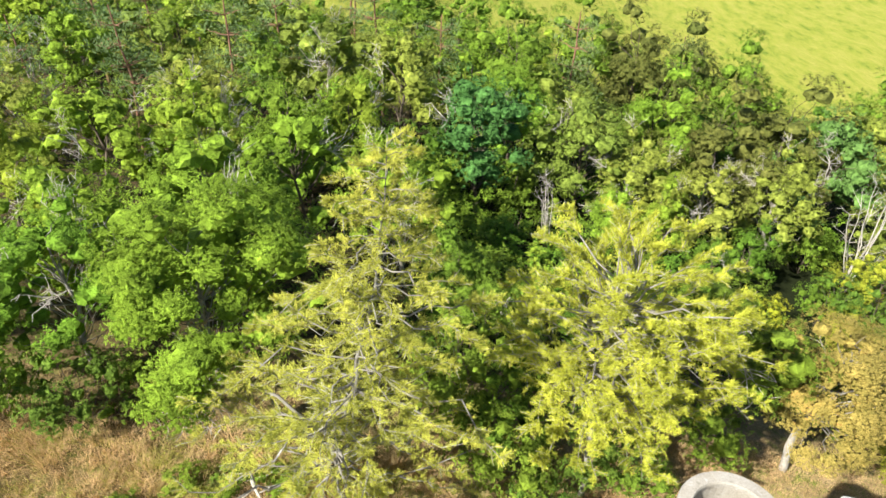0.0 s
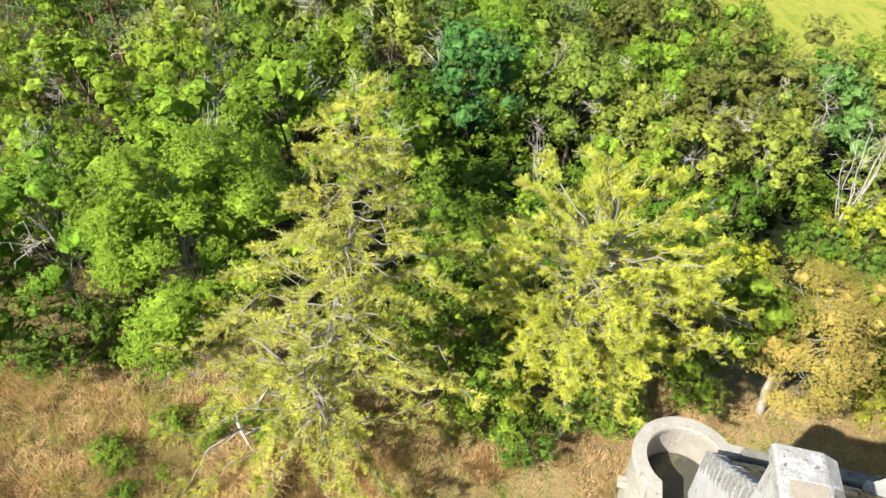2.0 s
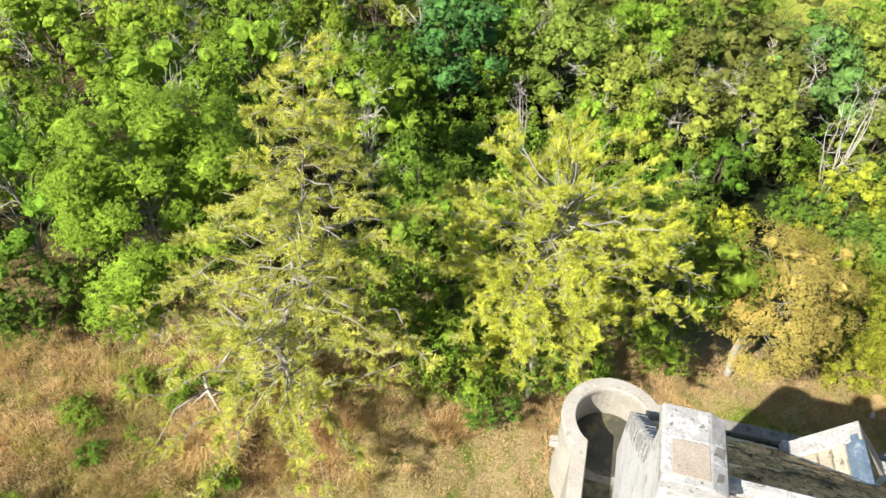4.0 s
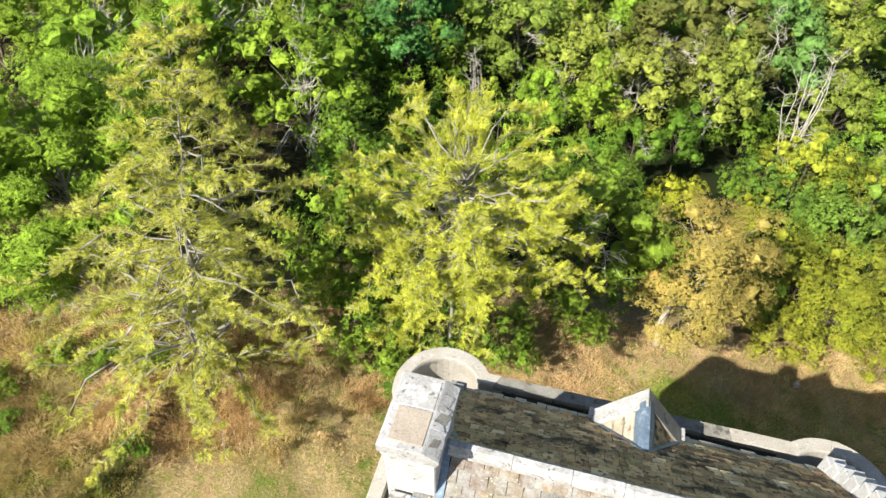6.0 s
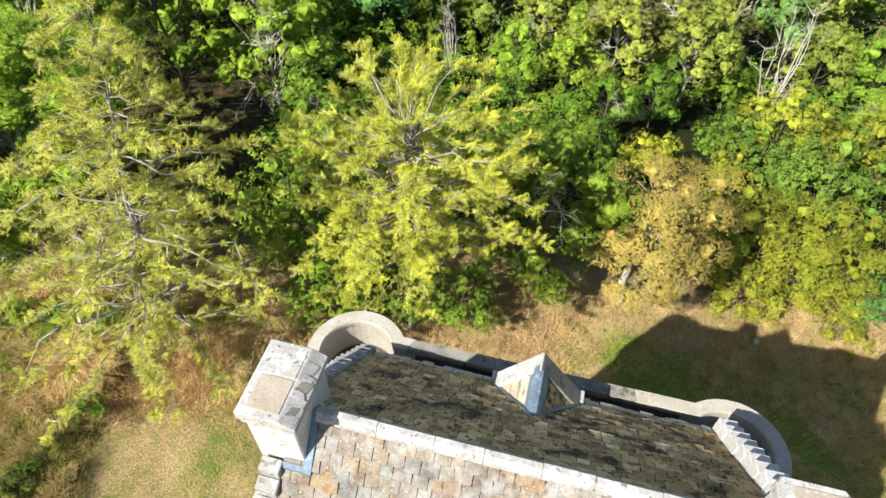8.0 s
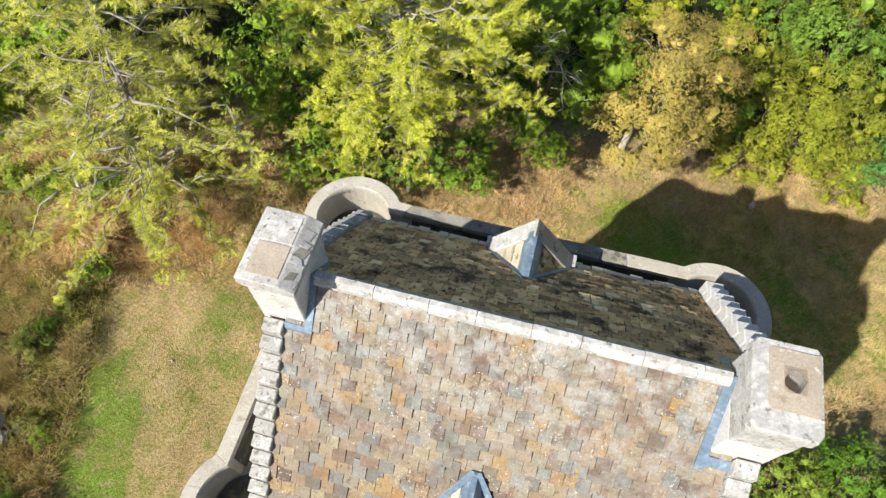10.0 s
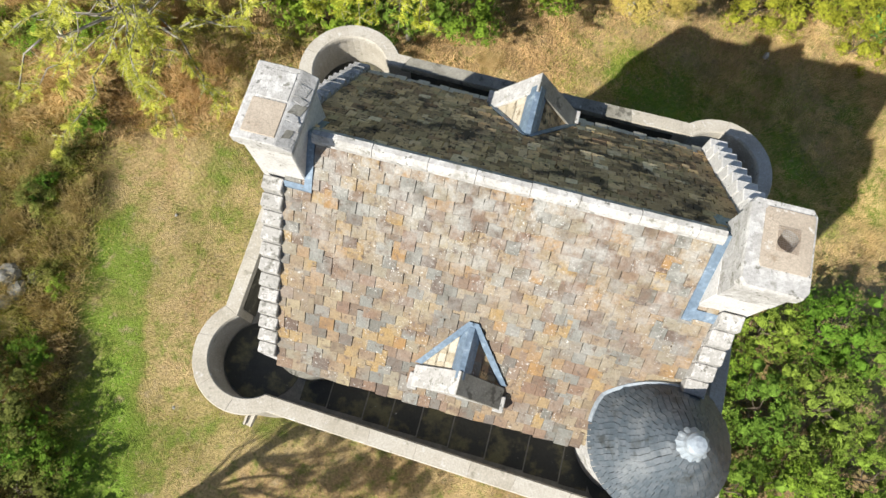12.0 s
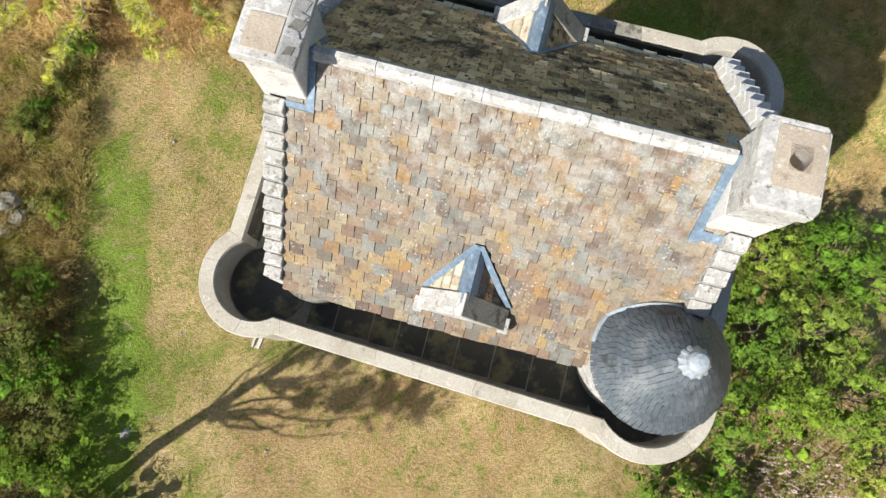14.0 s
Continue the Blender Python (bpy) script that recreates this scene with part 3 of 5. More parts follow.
    sp.loft([[(-0.07, 0, -0.06), (0.07, 0, -0.06), (0.07, 0, 0.06), (0.03, 0, 0.06), (0.03, 0, 0.0), (-0.03, 0, 0.0), (-0.03, 0, 0.06), (-0.07, 0, 0.06)],
             [(-0.06, -0.62, -0.06), (0.06, -0.62, -0.06), (0.06, -0.62, 0.04), (0.03, -0.62, 0.04), (0.03, -0.62, 0.0), (-0.03, -0.62, 0.0), (-0.03, -0.62, 0.04), (-0.06, -0.62, 0.04)]])
    spout = part("waterspout", sp, SAND, TOWER, "stone water spout")
    spout.matrix_basis = pose(-4.38, -4.42, 13.8 - BASE, 0, 0, -4) @ Matrix.Diagonal((1.5, 0.6, 1.4, 1))
    spout = part("waterspout", sp, SAND, TOWER, "stone water spout")
    spout.matrix_basis = pose(-5.55, 3.25, 13.9 - BASE, 0, 0, -90) @ Matrix.Diagonal((1.7, 0.42, 1.7, 1))


def slates(roof, side, mat, rest_mat, seed, keep_rows):
    """Courses of uneven stone slates on one slope. side: -1 south, 1 north."""
    rng = np.random.default_rng(seed)
    pitch = PITCH if side < 0 else PITCH_N
    slope = math.hypot(1, pitch)
    eave = abs(EAVE_S if side < 0 else EAVE_N)
    unit_slates = []
    for k in range(6):
        j = rng.uniform(-0.025, 0.025, (8, 3)) * (1, 1, 0)
        base = np.array([(x, y, z) for z in (-0.5, 0.5) for y in (0, 1) for x in (-0.5, 0.5)]) + j
        base[4:6, 1] += 0.055 + rng.uniform(-0.02, 0.02, 2)
        base[4:, 0] *= 0.975
        unit_slates.append(Shape().add(base, BOX).mesh("slate", mat))
    rest, eaves = Shape(), Shape()
    d, row, count = 0.1, 0, 0
    down = Vector((0, side / slope, -pitch / slope))
    normal = Vector((0, side * pitch / slope, 1 / slope))
    total = eave * slope
    joints = None
    while d < total - 0.1:
        gauge = 0.215 + 0.055 * d / total
        last = d + gauge >= total - 0.1 and side > 0
        if joints is None:
            joints, x = [GW1], GW1
            while x < GE0 - 0.5:
                x += rng.uniform(0.17, 0.35)
                joints.append(x)
            joints.append(GE0)
        else:
            mids = [GW1]
            for p, q in zip(joints, joints[1:]):
                x = p + (q - p) * rng.uniform(0.36, 0.64)
                if x - mids[-1] > 0.37:
                    mids.append((mids[-1] + x) / 2 + rng.uniform(-0.04, 0.04))
                if x - mids[-1] > 0.13 and GE0 - x > 0.1:
                    mids.append(x)
            joints = mids + [GE0]
        for x0, x1 in zip(joints, joints[1:]):
            if x1 - x0 < 0.05:
                continue
            ymid = (d + gauge / 2) / slope
            if abs((x0 + x1) / 2 + 0.12) < 0.92 * max(0.0, (ymid - 1.72) / 1.35) and ymid > 1.8 and ymid < 3.15:
                continue
            if side < 0 and math.hypot((x0 + x1) / 2 - 3.5, -ymid + 3.0) < 1.12:
                continue
            length, thick = min(gauge * 1.6, d + gauge - 0.02) + rng.uniform(-0.02, 0.02), (rng.uniform(0.014, 0.032) if side < 0 else rng.uniform(0.022, 0.045))
            tail = d + gauge + rng.uniform(-0.02, 0.03)
            centre = Vector(((x0 + x1) / 2, 0, RIDGE)) + down * tail + normal * (0.012 + thick * 1.25)
            tilt = (0.075 if side < 0 else 0.10) + rng.uniform(-0.015, 0.025)
            up = (-down * math.cos(tilt) - normal * math.sin(tilt)).normalized()
            nn = (normal * math.cos(tilt) - down * math.sin(tilt)).normalized()
            xa = Vector((1, 0, 0)) if up.cross(nn).x > 0 else Vector((-1, 0, 0))
            twist = Matrix.Rotation(rng.normal() * 0.022, 4, "Z") @ Matrix.Rotation(rng.normal() * 0.02, 4, "Y")
            m = Matrix.Translation(centre) @ Matrix((xa, up, nn)).transposed().to_4x4() @ twist @ Matrix.Diagonal((x1 - x0 - (0.005 if side < 0 else 0.012), length, thick, 1))
            me = unit_slates[rng.integers(6)]
            if keep_rows[0] <= row < keep_rows[1] and count < 300:
                ob = new("slate", me)
                ob.parent = roof
                ob.matrix_basis = m
                count += 1
            else:
                vs = [m @ v.co for v in me.vertices]
                (eaves if last else rest).add(vs, BOX)
        d += gauge
        row += 1
    tagged(part("slating", rest, rest_mat, roof), kind="stuff")
    if eaves.n:
        tagged(part("eaves_course", eaves, SLATE_PALE, roof, "buff stone eaves course"), kind="stuff")


def tower_roof():
    for side, mat, rest_mat, seed, name in ((-1, SLATE, SLATE_REST, 11, "multicoloured buff, orange and grey stone slate roof slope"), (1, SLATE_N, SLATE_N_REST, 12, "mossy dark stone slate roof slope")):
        eave = EAVE_S if side < 0 else EAVE_N
        sh = Shape()
        y0, z0 = eave, roof_z(eave)
        t = 0.12
        sh.loft([[(x, 0, RIDGE), (x, y0, z0), (x, y0, z0 - t), (x, 0, RIDGE - t * 1.5)] for x in (GW1, GE0)])
        roof = part("roof", sh, rest_mat, TOWER, name)
        slates(roof, side, mat, rest_mat, seed, (3, 14) if side < 0 else (3, 14))
        # wall head under the eaves
        wy = eave + (0.1 if side < 0 else -0.1)
        part("wall_head", Shape().box(GW1, GE0, min(wy, wy * 0.93), max(wy, wy * 0.93), WALKZ - 0.2, roof_z(eave) - 0.06), SAND, TOWER)
    rng = np.random.default_rng(5)
    x = -3.42
    while x < 3.1:
        w = min(rng.uniform(0.75, 1.05), 3.12 - x)
        j = rng.uniform(-0.012, 0.012)
        prof = [(-0.125, -0.15), (-0.115, -0.07), (-0.04, 0.03), (0.05, 0.03), (0.14, -0.09), (0.15, -0.15)]
        part("ridge_stone", Shape().loft([[(xx, y, RIDGE + z + 0.10 + j) for y, z in prof] for xx in (x + 0.004, x + w - 0.004)]), LIME, TOWER)
        x += w
        if 3.12 - x < 0.2:
            break
    # stone half-round ledge below the south-west eaves
    ring = [(-3.42 + 0.62 * math.cos(a), -3.02 + 0.52 * math.sin(a)) for a in np.radians(np.linspace(180, 360, 17))]
    part("ledge", Shape().loft([np.c_[ring, np.full(17, z)] for z in (WALKZ - 0.1, 14.85 - BASE)]), SAND_GREY, TOWER, "rounded stone ledge")


def gable(x0, x1, spans, counts=(12, 12), foot=0.0):
    """Gable wall with crow steps. spans: (y nearest the stack, y at the foot) on both sides."""
    ys, yn = spans[0][1], spans[1][1]
    sh = Shape()
    prof = [(ys, WALKZ - 0.2), (ys, roof_z(ys) - 0.12), (0, RIDGE - 0.12), (yn, roof_z(yn) - 0.12), (yn, WALKZ - 0.2)]
    sh.loft([[(x, y, z) for y, z in prof] for x in (x0 + 0.02, x1 - 0.02)])
    white = x0 > 0
    g = part("gable", sh, LIMEWASH, TOWER, "lime-washed crow-stepped gable")
    rng = np.random.default_rng(int(abs(x0 * 100)))
    for (ya, yb), n in zip(spans, counts):
        for i in range(n):
            a, b = ya + (yb - ya) * i / n, ya + (yb - ya) * (i + 1) / n
            top = roof_z(b) + 2.0 / n + 0.10 + (foot if b > 0 else 0) + rng.uniform(-0.015, 0.015)
            bot = roof_z(b) - 0.30
            lo, hi = min(a, b), max(a, b)
            j = rng.uniform(-0.012, 0.012, 2)
            v = [(x, y, z) for z in (bot, top) for y in (lo + 0.004, hi - 0.004) for x in (x0 + j[0], x1 + j[1])]
            v = [(x, y, z + (0.9 / n if z == top and abs(y) < abs(lo + hi) / 2 else 0)) for x, y, z in v]
            # east gable's north steps: sunlit brightness is put into a whiter colour
            part("crow_step", Shape().add(v, BOX), LIMEWASH if white and b > 0 else STEP, g, soft=0.015)


def band_box(x0, x1, y0, y1, t, z0, z1):
    """A square ring of wall."""
    a = [(x0, y0), (x1, y0), (x1, y1), (x0, y1)]
    b = [(x0 + t, y0 + t), (x1 - t, y0 + t), (x1 - t, y1 - t), (x0 + t, y1 - t)]
    v = [(*p, z) for p, z in [(q, z0) for q in a] + [(q, z1) for q in a] + [(q, z1) for q in b] + [(q, z0) for q in b]]
    return Shape().add(v, [(k * 4 + i, k * 4 + (i + 1) % 4, (k + 1) % 4 * 4 + (i + 1) % 4, (k + 1) % 4 * 4 + i) for k in range(4) for i in range(4)])


def chimney(x0, x1, y0, y1, top, flue, flash_side):
    """Stack with an oversailing cap; flue: an open flue under a wire mesh, or a capped one."""
    ch = part("chimney", Shape().box(x0 + 0.07, x1 - 0.07, y0 + 0.07, y1 - 0.07, RIDGE - 2.0, top - (0.96 if flue else 0.30)), LIMEWASH, TOWER, "lime-washed stone chimney stack" + (" with open meshed flue" if flue else " with capped flues"), soft=0.02)
    part("neck_course", (band_box(x0 + 0.03, x1 - 0.03, y0 + 0.03, y1 - 0.03, 0.15, top - 0.36, top - 0.24) if flue else Shape().box(x0 + 0.03, x1 - 0.03, y0 + 0.03, y1 - 0.03, top - 0.36, top - 0.24)), LIME, ch, soft=0.015)
    if flue:
        part("stack_head", band_box(x0 + 0.07, x1 - 0.07, y0 + 0.07, y1 - 0.07, 0.12, top - 0.96, top - 0.24), LIME, ch)
        cx, cy, r = (x0 + x1) / 2 + 0.08, (y0 + y1) / 2 + 0.10, 0.165
        n = 40
        ang = np.linspace(0, 2 * np.pi, n + 1)[:-1] + np.pi / n
        hole = np.stack([cx + 0.85 * r * np.cos(ang) + 0.02 * np.sin(3 * ang), cy + r * np.sin(ang)], -1)
        sq = []
        for a in ang:
            c, s = math.cos(a), math.sin(a)
            k = 1 / max(abs(c), abs(s))
            sq.append((max(x0, min(x1, (x0 + x1) / 2 + (x1 - x0) / 2 * c * k)), max(y0, min(y1, (y0 + y1) / 2 + (y1 - y0) / 2 * s * k))))
        sq = np.array(sq)
        cap = Shape().loft([np.c_[hole, np.full(n, top - 0.9)], np.c_[hole, np.full(n, top)], np.c_[sq * 0.97 + 0.03 * sq.mean(0), np.full(n, top)], np.c_[sq, np.full(n, top - 0.05)], np.c_[sq, np.full(n, top - 0.24)]], caps=False)
        part("cap", cap, LIME, ch)
        part("flue", Shape().loft([np.c_[hole * 1.0, np.full(n, z)] for z in (top - 0.95, top - 0.9)]), SOOT, ch, "sooty flue")
        half = 0.36
        pad = np.array([(cx + half * 0.95 * np.clip(1.4 * math.cos(a), -1, 1), cy + half * 1.25 * np.clip(1.4 * math.sin(a), -1, 1)) for a in ang])
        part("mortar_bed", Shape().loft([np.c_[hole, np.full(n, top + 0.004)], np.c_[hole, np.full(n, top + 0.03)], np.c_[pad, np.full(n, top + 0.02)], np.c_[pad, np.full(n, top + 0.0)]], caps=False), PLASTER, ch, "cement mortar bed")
        wires = Shape()
        for i in np.linspace(-0.15, 0.15, 11):
            tube(wires, [(cx + i, cy - 0.18, top + 0.035), (cx + i, cy, top + 0.045), (cx + i, cy + 0.18, top + 0.035)], [0.0026] * 3, 3)
        for i in np.linspace(-0.18, 0.18, 13):
            tube(wires, [(cx - 0.15, cy + i, top + 0.038), (cx, cy + i, top + 0.048), (cx + 0.15, cy + i, top + 0.038)], [0.0026] * 3, 3)
        part("wire_mesh", wires, MESH_WIRE, ch, "rusty wire mesh")
    else:
        prof = [(x0, top - 0.24), (x0, top - 0.05), (x0 + 0.03, top - 0.02), (x1 - 0.24, top - 0.02), (x1 + 0.01, top - 0.16), (x1 + 0.01, top - 0.24)]
        part("cap", Shape().loft([[(x, y, z) for x, z in prof] for y in (y0, y1)]), LIME, ch, soft=0.015)
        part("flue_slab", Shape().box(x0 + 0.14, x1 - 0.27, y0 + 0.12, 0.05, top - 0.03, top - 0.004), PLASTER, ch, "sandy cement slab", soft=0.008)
        part("flue_slab", Shape().box(x0 + 0.17, x1 - 0.27, 0.08, y1 - 0.10, top - 0.03, top - 0.008), LIME, ch, "pale stone slab", soft=0.008)
        rng = np.random.default_rng(9)
        for ya, yb in ((-0.60, -0.47), (-0.46, -0.31), (-0.32, -0.17), (-0.18, -0.05), (-0.06, 0.12), (0.13, 0.22), (0.24, 0.42)):
            e = rng.uniform(-0.045, 0.045, (4, 2))
            zf = lambda x: top - 0.02 - 0.14 * (x - x1 + 0.24) / 0.25
            foot = [(x + q[0], y + q[1] * 0.7) for q, (y, x) in zip(e, [(ya, x1 - 0.19), (ya, x1 - 0.04), (yb, x1 - 0.19), (yb, x1 - 0.04)])]
            v = [(x, y, zf(x) + d) for d in (0.0, 0.008 + 0.012 * rng.random()) for x, y in foot]
            part("weathering_slate", Shape().add(v, BOX), (LIME, SAND_GREY, LIME)[int(rng.integers(3))], ch, "broken grey slate weathering")
    # lead apron where the stack meets both slopes
    xf0, xf1 = (x1 - 0.08, x1 + 0.05) if flash_side > 0 else (x0 - 0.08, x0 + 0.08)
    for s, yy in ((-1, y0), (1, y1)):
        ye = yy + s * (0.04 if flash_side > 0 else 0.16) - (0.25 if flash_side > 0 and s > 0 else 0)
        z = lambda y, d: roof_z(y) + d
        v = [(x, y, z(y, dd)) for dd in (0.05, 0.11) for y in (0, ye) for x in (xf0, xf1)]
        part("flashing", Shape().add(v, BOX), LEAD, ch, "blue-grey lead flashing")
        if flash_side > 0 and s > 0:
            continue
        v = [(x, y, z(y, dd)) for dd in (0.05, 0.10) for y in (yy, yy + s * (0.07 if flash_side > 0 else 0.12)) for x in ((x0 + 0.5, xf1) if flash_side > 0 else (xf0, x1 - 0.3))]
        part("flashing", Shape().add(v, BOX), LEAD, ch, "blue-grey lead flashing")


def dormer(side):
    """Gabled stone dormer with slated cheeks and a lead ridge."""
    d = tagged(new("dormer"), "pale stone gabled dormer with lead-covered ridge")
    d.parent = TOWER
    cx, hw = (-0.22, 0.80) if side < 0 else (-0.13, 0.86)
    yf = 3.12
    zr, ze = (16.80 if side < 0 else 17.08) - BASE, (15.85 if side < 0 else 15.95) - BASE
    S = lambda pts: [(cx + x, side * y, z) for x, y, z in pts]
    pitch = PITCH if side < 0 else PITCH_N
    yr = (RIDGE - zr) / pitch
    ye = (RIDGE - ze) / pitch
    # front gable with raised skews
    prof = [(-hw, roof_z(side * yf) - 0.4), (-hw, ze), (0, zr), (hw, ze), (hw, roof_z(side * yf) - 0.4)]
    part("front", Shape().loft([S([(x, y, z) for x, z in prof]) for y in (yf - 0.22, yf + 0.02)]), LIME, d, "pale dressed stone gable front")
    for s in (-1, 1):
        a, b = (s * (hw + 0.07), ze - 0.10), (0, zr + 0.07)
        v = []
        for y in (yf - 0.36, yf + 0.06):
            v += [(a[0], y, a[1]), (b[0], y, b[1] - 0.10), (a[0], y, a[1] + 0.14), (b[0], y, b[1] + 0.03)]
        part("skew", Shape().add(S(v), [(0, 1, 3, 2), (4, 6, 7, 5), (0, 4, 5, 1), (2, 3, 7, 6), (0, 2, 6, 4), (1, 5, 7, 3)]), LIME if s < 0 else SAND_GREY, d, "pale stone skew" if s < 0 else "weathered grey stone skew", soft=0.012)
        part("skew_foot", Shape().add(S([(x, y, z) for z in (ze - 0.2, ze + 0.06) for y in (yf - 0.2, yf + 0.1) for x in (s * (hw - 0.06), s * (hw + 0.13))]), BOX), LIME, d, soft=0.012)
        # slated slope of the dormer roof: a triangle between front eave, front ridge and the back
        t = 0.05
        tri = [(s * hw, yf - 0.2, ze + 0.02), (0, yf - 0.2, zr), (0, yr, zr), (s * hw, max(ye, 2.4), ze + 0.02)]
        low = [(x, y, z - t) for x, y, z in tri]
        part("dormer_slope", Shape().add(S(low + tri), [(0, 1, 2, 3), (4, 5, 6, 7), (0, 1, 5, 4), (1, 2, 6, 5), (2, 3, 7, 6), (3, 0, 4, 7)]), SLATE_PALE if s < 0 else SLATE_N_REST, d)
        rng = np.random.default_rng(21 + s)
        for r in range(5):
            f0, f1 = r / 5, (r + 1.2) / 5
            ycuts = np.linspace(0, 1, 6) + np.r_[0, rng.uniform(-0.09, 0.09, 4), 0]
            back0 = yr + (ye - yr) * f0
            for q in range(5):
                ya = yf - 0.21 + (back0 - yf + 0.21) * ycuts[q] + 0.004
                yb = yf - 0.21 + (back0 - yf + 0.21) * ycuts[q + 1] - 0.004
                if abs(ya - yb) < 0.06:
                    continue
                zz = lambda f, e: zr + (ze - zr) * f + e
                v = [(s * hw * f, y, zz(f, e)) for e in (0.02, 0.034) for y in (ya, yb) for f in (f0, min(f1, 1.04))]
                part("dormer_slate", Shape().add(S(v), BOX), SLATE_PALE if s < 0 else (SLATE if side < 0 and r % 2 else SLATE_N), d)
        # valley lead
        v = [(s * hw * f + s * o, yr + (ye - yr) * f - 0.0, zr + (ze - zr) * f + 0.075 + e) for e in (0, 0.05) for f in (0, 1.0) for o in (-0.05, 0.09)]
        part("valley_lead", Shape().add(S(v), BOX), LEAD, d, "blue-grey lead valley")
        part("cheek", Shape().add(S([(s * hw + s * o, y, z) for o in (-0.12, 0) for y, z in ((yf - 0.2, ze), (yf - 0.2, roof_z(side * yf) - 0.1), (ye, ze))]), [(0, 1, 2), (3, 5, 4), (0, 3, 4, 1), (1, 4, 5, 2), (2, 5, 3, 0)]), SLATE_REST, d)
    roll = Shape()
    rows = []
    for y in np.linspace(yf - 0.22, yr - 0.12, 7):
        rows.append(S([(x, y, zr + z) for x, z in ((-0.19, -0.20), (-0.13, -0.06), (-0.05, 0.05), (0.05, 0.05), (0.13, -0.06), (0.19, -0.20))]))
    part("ridge_lead", roll.loft(rows), LEAD, d, "blue-grey lead ridge roll")


def caphouse():
    """Round stair head with a conical slated roof and a pale lead finial cap."""
    c = tagged(new("caphouse"), "round stair turret with conical blue-grey slate roof")
    c.parent = TOWER
    cx, cy = 3.50, -3.02
    ang = np.linspace(0, 2 * np.pi, 41)[:-1]
    circ = lambda r, z: np.stack([cx + r * np.cos(ang), cy + r * np.sin(ang), np.full(40, z)], -1)
    z0, z1, r0 = 16.25 - BASE, 18.12 - BASE, 1.25
    part("drum", Shape().loft([circ(1.08, WALKZ - 0.2), circ(1.08, z0 + 0.05)]), LIME, c, "white lime-washed drum wall", smooth=False)
    prof = lambda s: (r0 * (1 - s) ** 0.86, z0 + (z1 - z0) * s)
    part("cone", Shape().loft([circ(*((prof(s)[0] - 0.03), prof(s)[1])) for s in np.linspace(0, 0.93, 9)], caps=True), CONE_REST, c)
    rng = np.random.default_rng(31)
    rest = Shape()
    rows = 21
    total = 0
    for k in range(rows):
        s0, s1 = 0.90 * k / rows, 0.90 * min((k + 1.5) / rows, 1)
        (ra, za), (rb, zb) = prof(s0), prof(s1)
        n = max(10, int(2 * math.pi * ra / 0.105))
        off = rng.random()
        for i in range(n):
            a0 = 2 * math.pi * (i + off) / n
            a1 = a0 + 2 * math.pi / n - 0.012 / max(ra, 0.2)
            drop = rng.uniform(-0.012, 0.012)
            e = rng.uniform(0.012, 0.026)
            v = []
            for t in (0.0, 0.014):
                for a in (a0, a1):
                    v.append((cx + (ra + e + t) * math.cos(a), cy + (ra + e + t) * math.sin(a), za + drop + t))
                for a in (a0, a1):
                    v.append((cx + (rb + t) * math.cos(a), cy + (rb + t) * math.sin(a), zb + t))
            faces = [(0, 1, 3, 2), (4, 6, 7, 5), (0, 4, 5, 1), (2, 3, 7, 6), (0, 2, 6, 4), (1, 5, 7, 3)]
            am = (a0 + a1) / 2 % (2 * math.pi)
            if total < 300 and 6 <= k < 14 and 2.6 < am < 5.6:
                part("slate", Shape().add(v, faces), CONE_SLATE, c)
                total += 1
            else:
                rest.add(v, faces)
    tagged(part("slating", rest, CONE_REST, c), kind="stuff")
    ring = lambda rr, z, wob=0.0: np.stack([cx + rr * (1 + wob * np.cos(12 * ang)) * np.cos(ang), cy + rr * (1 + wob * np.cos(12 * ang)) * np.sin(ang), np.full(40, z)], -1)
    rs, zs = prof(0.86)
    part("lead_cap", Shape().loft([ring(rs + 0.02, zs, 0.06), ring(rs + 0.03, zs + 0.02, 0.06), ring(0.19, z1 - 0.12, 0.02), ring(0.17, z1 - 0.03), ring(0.13, z1 + 0.02), ring(0.05, z1 + 0.04)]), LEAD_PALE, c, "pale lead cap with scalloped skirt")
    # lead soaker where the cone meets the slates
    pts = []
    for a in np.radians(np.linspace(62, 178, 24)):
        for q in np.linspace(0, 0.8, 161):
            r, z = prof(q)
            x, y = cx + r * math.cos(a), cy + r * math.sin(a)
            if z >= roof_z(y) + 0.04:
                pts.append((x, y, z + 0.02))
                break
    lead = Shape()
    tube(lead, pts, [0.06] * len(pts), 6)
    part("flashing", lead, LEAD_PALE, c, "blue-grey lead flashing")


tower_body()
tower_roof()
gable(GW0, GW1, ((-0.62, -3.30), (0.62, 3.30)))
gable(GE0, GE1, ((-0.90, -2.62), (0.40, 3.25)), (7, 10), 0.3)
chimney(-4.36, -3.42, -0.64, 0.66, 19.75 - BASE, False, 1)
chimney(3.12, 4.06, -0.94, 0.40, 19.75 - BASE, True, -1)
dormer(-1)
dormer(1)
caphouse()

# ---------------------------------------------------------------- trees


def mass(detail):
    """Corners and faces of a unit ball, the start of an opaque core added inside a lobe of leaves."""
    bm = bmesh.new()
    bmesh.ops.create_icosphere(bm, subdivisions=detail, radius=1.0)
    points, faces = np.array([v.co for v in bm.verts]), np.array([[v.index for v in f.verts] for f in bm.faces])
    bm.free()
    return points, faces


MASSES = {1: mass(1), 2: mass(2)}


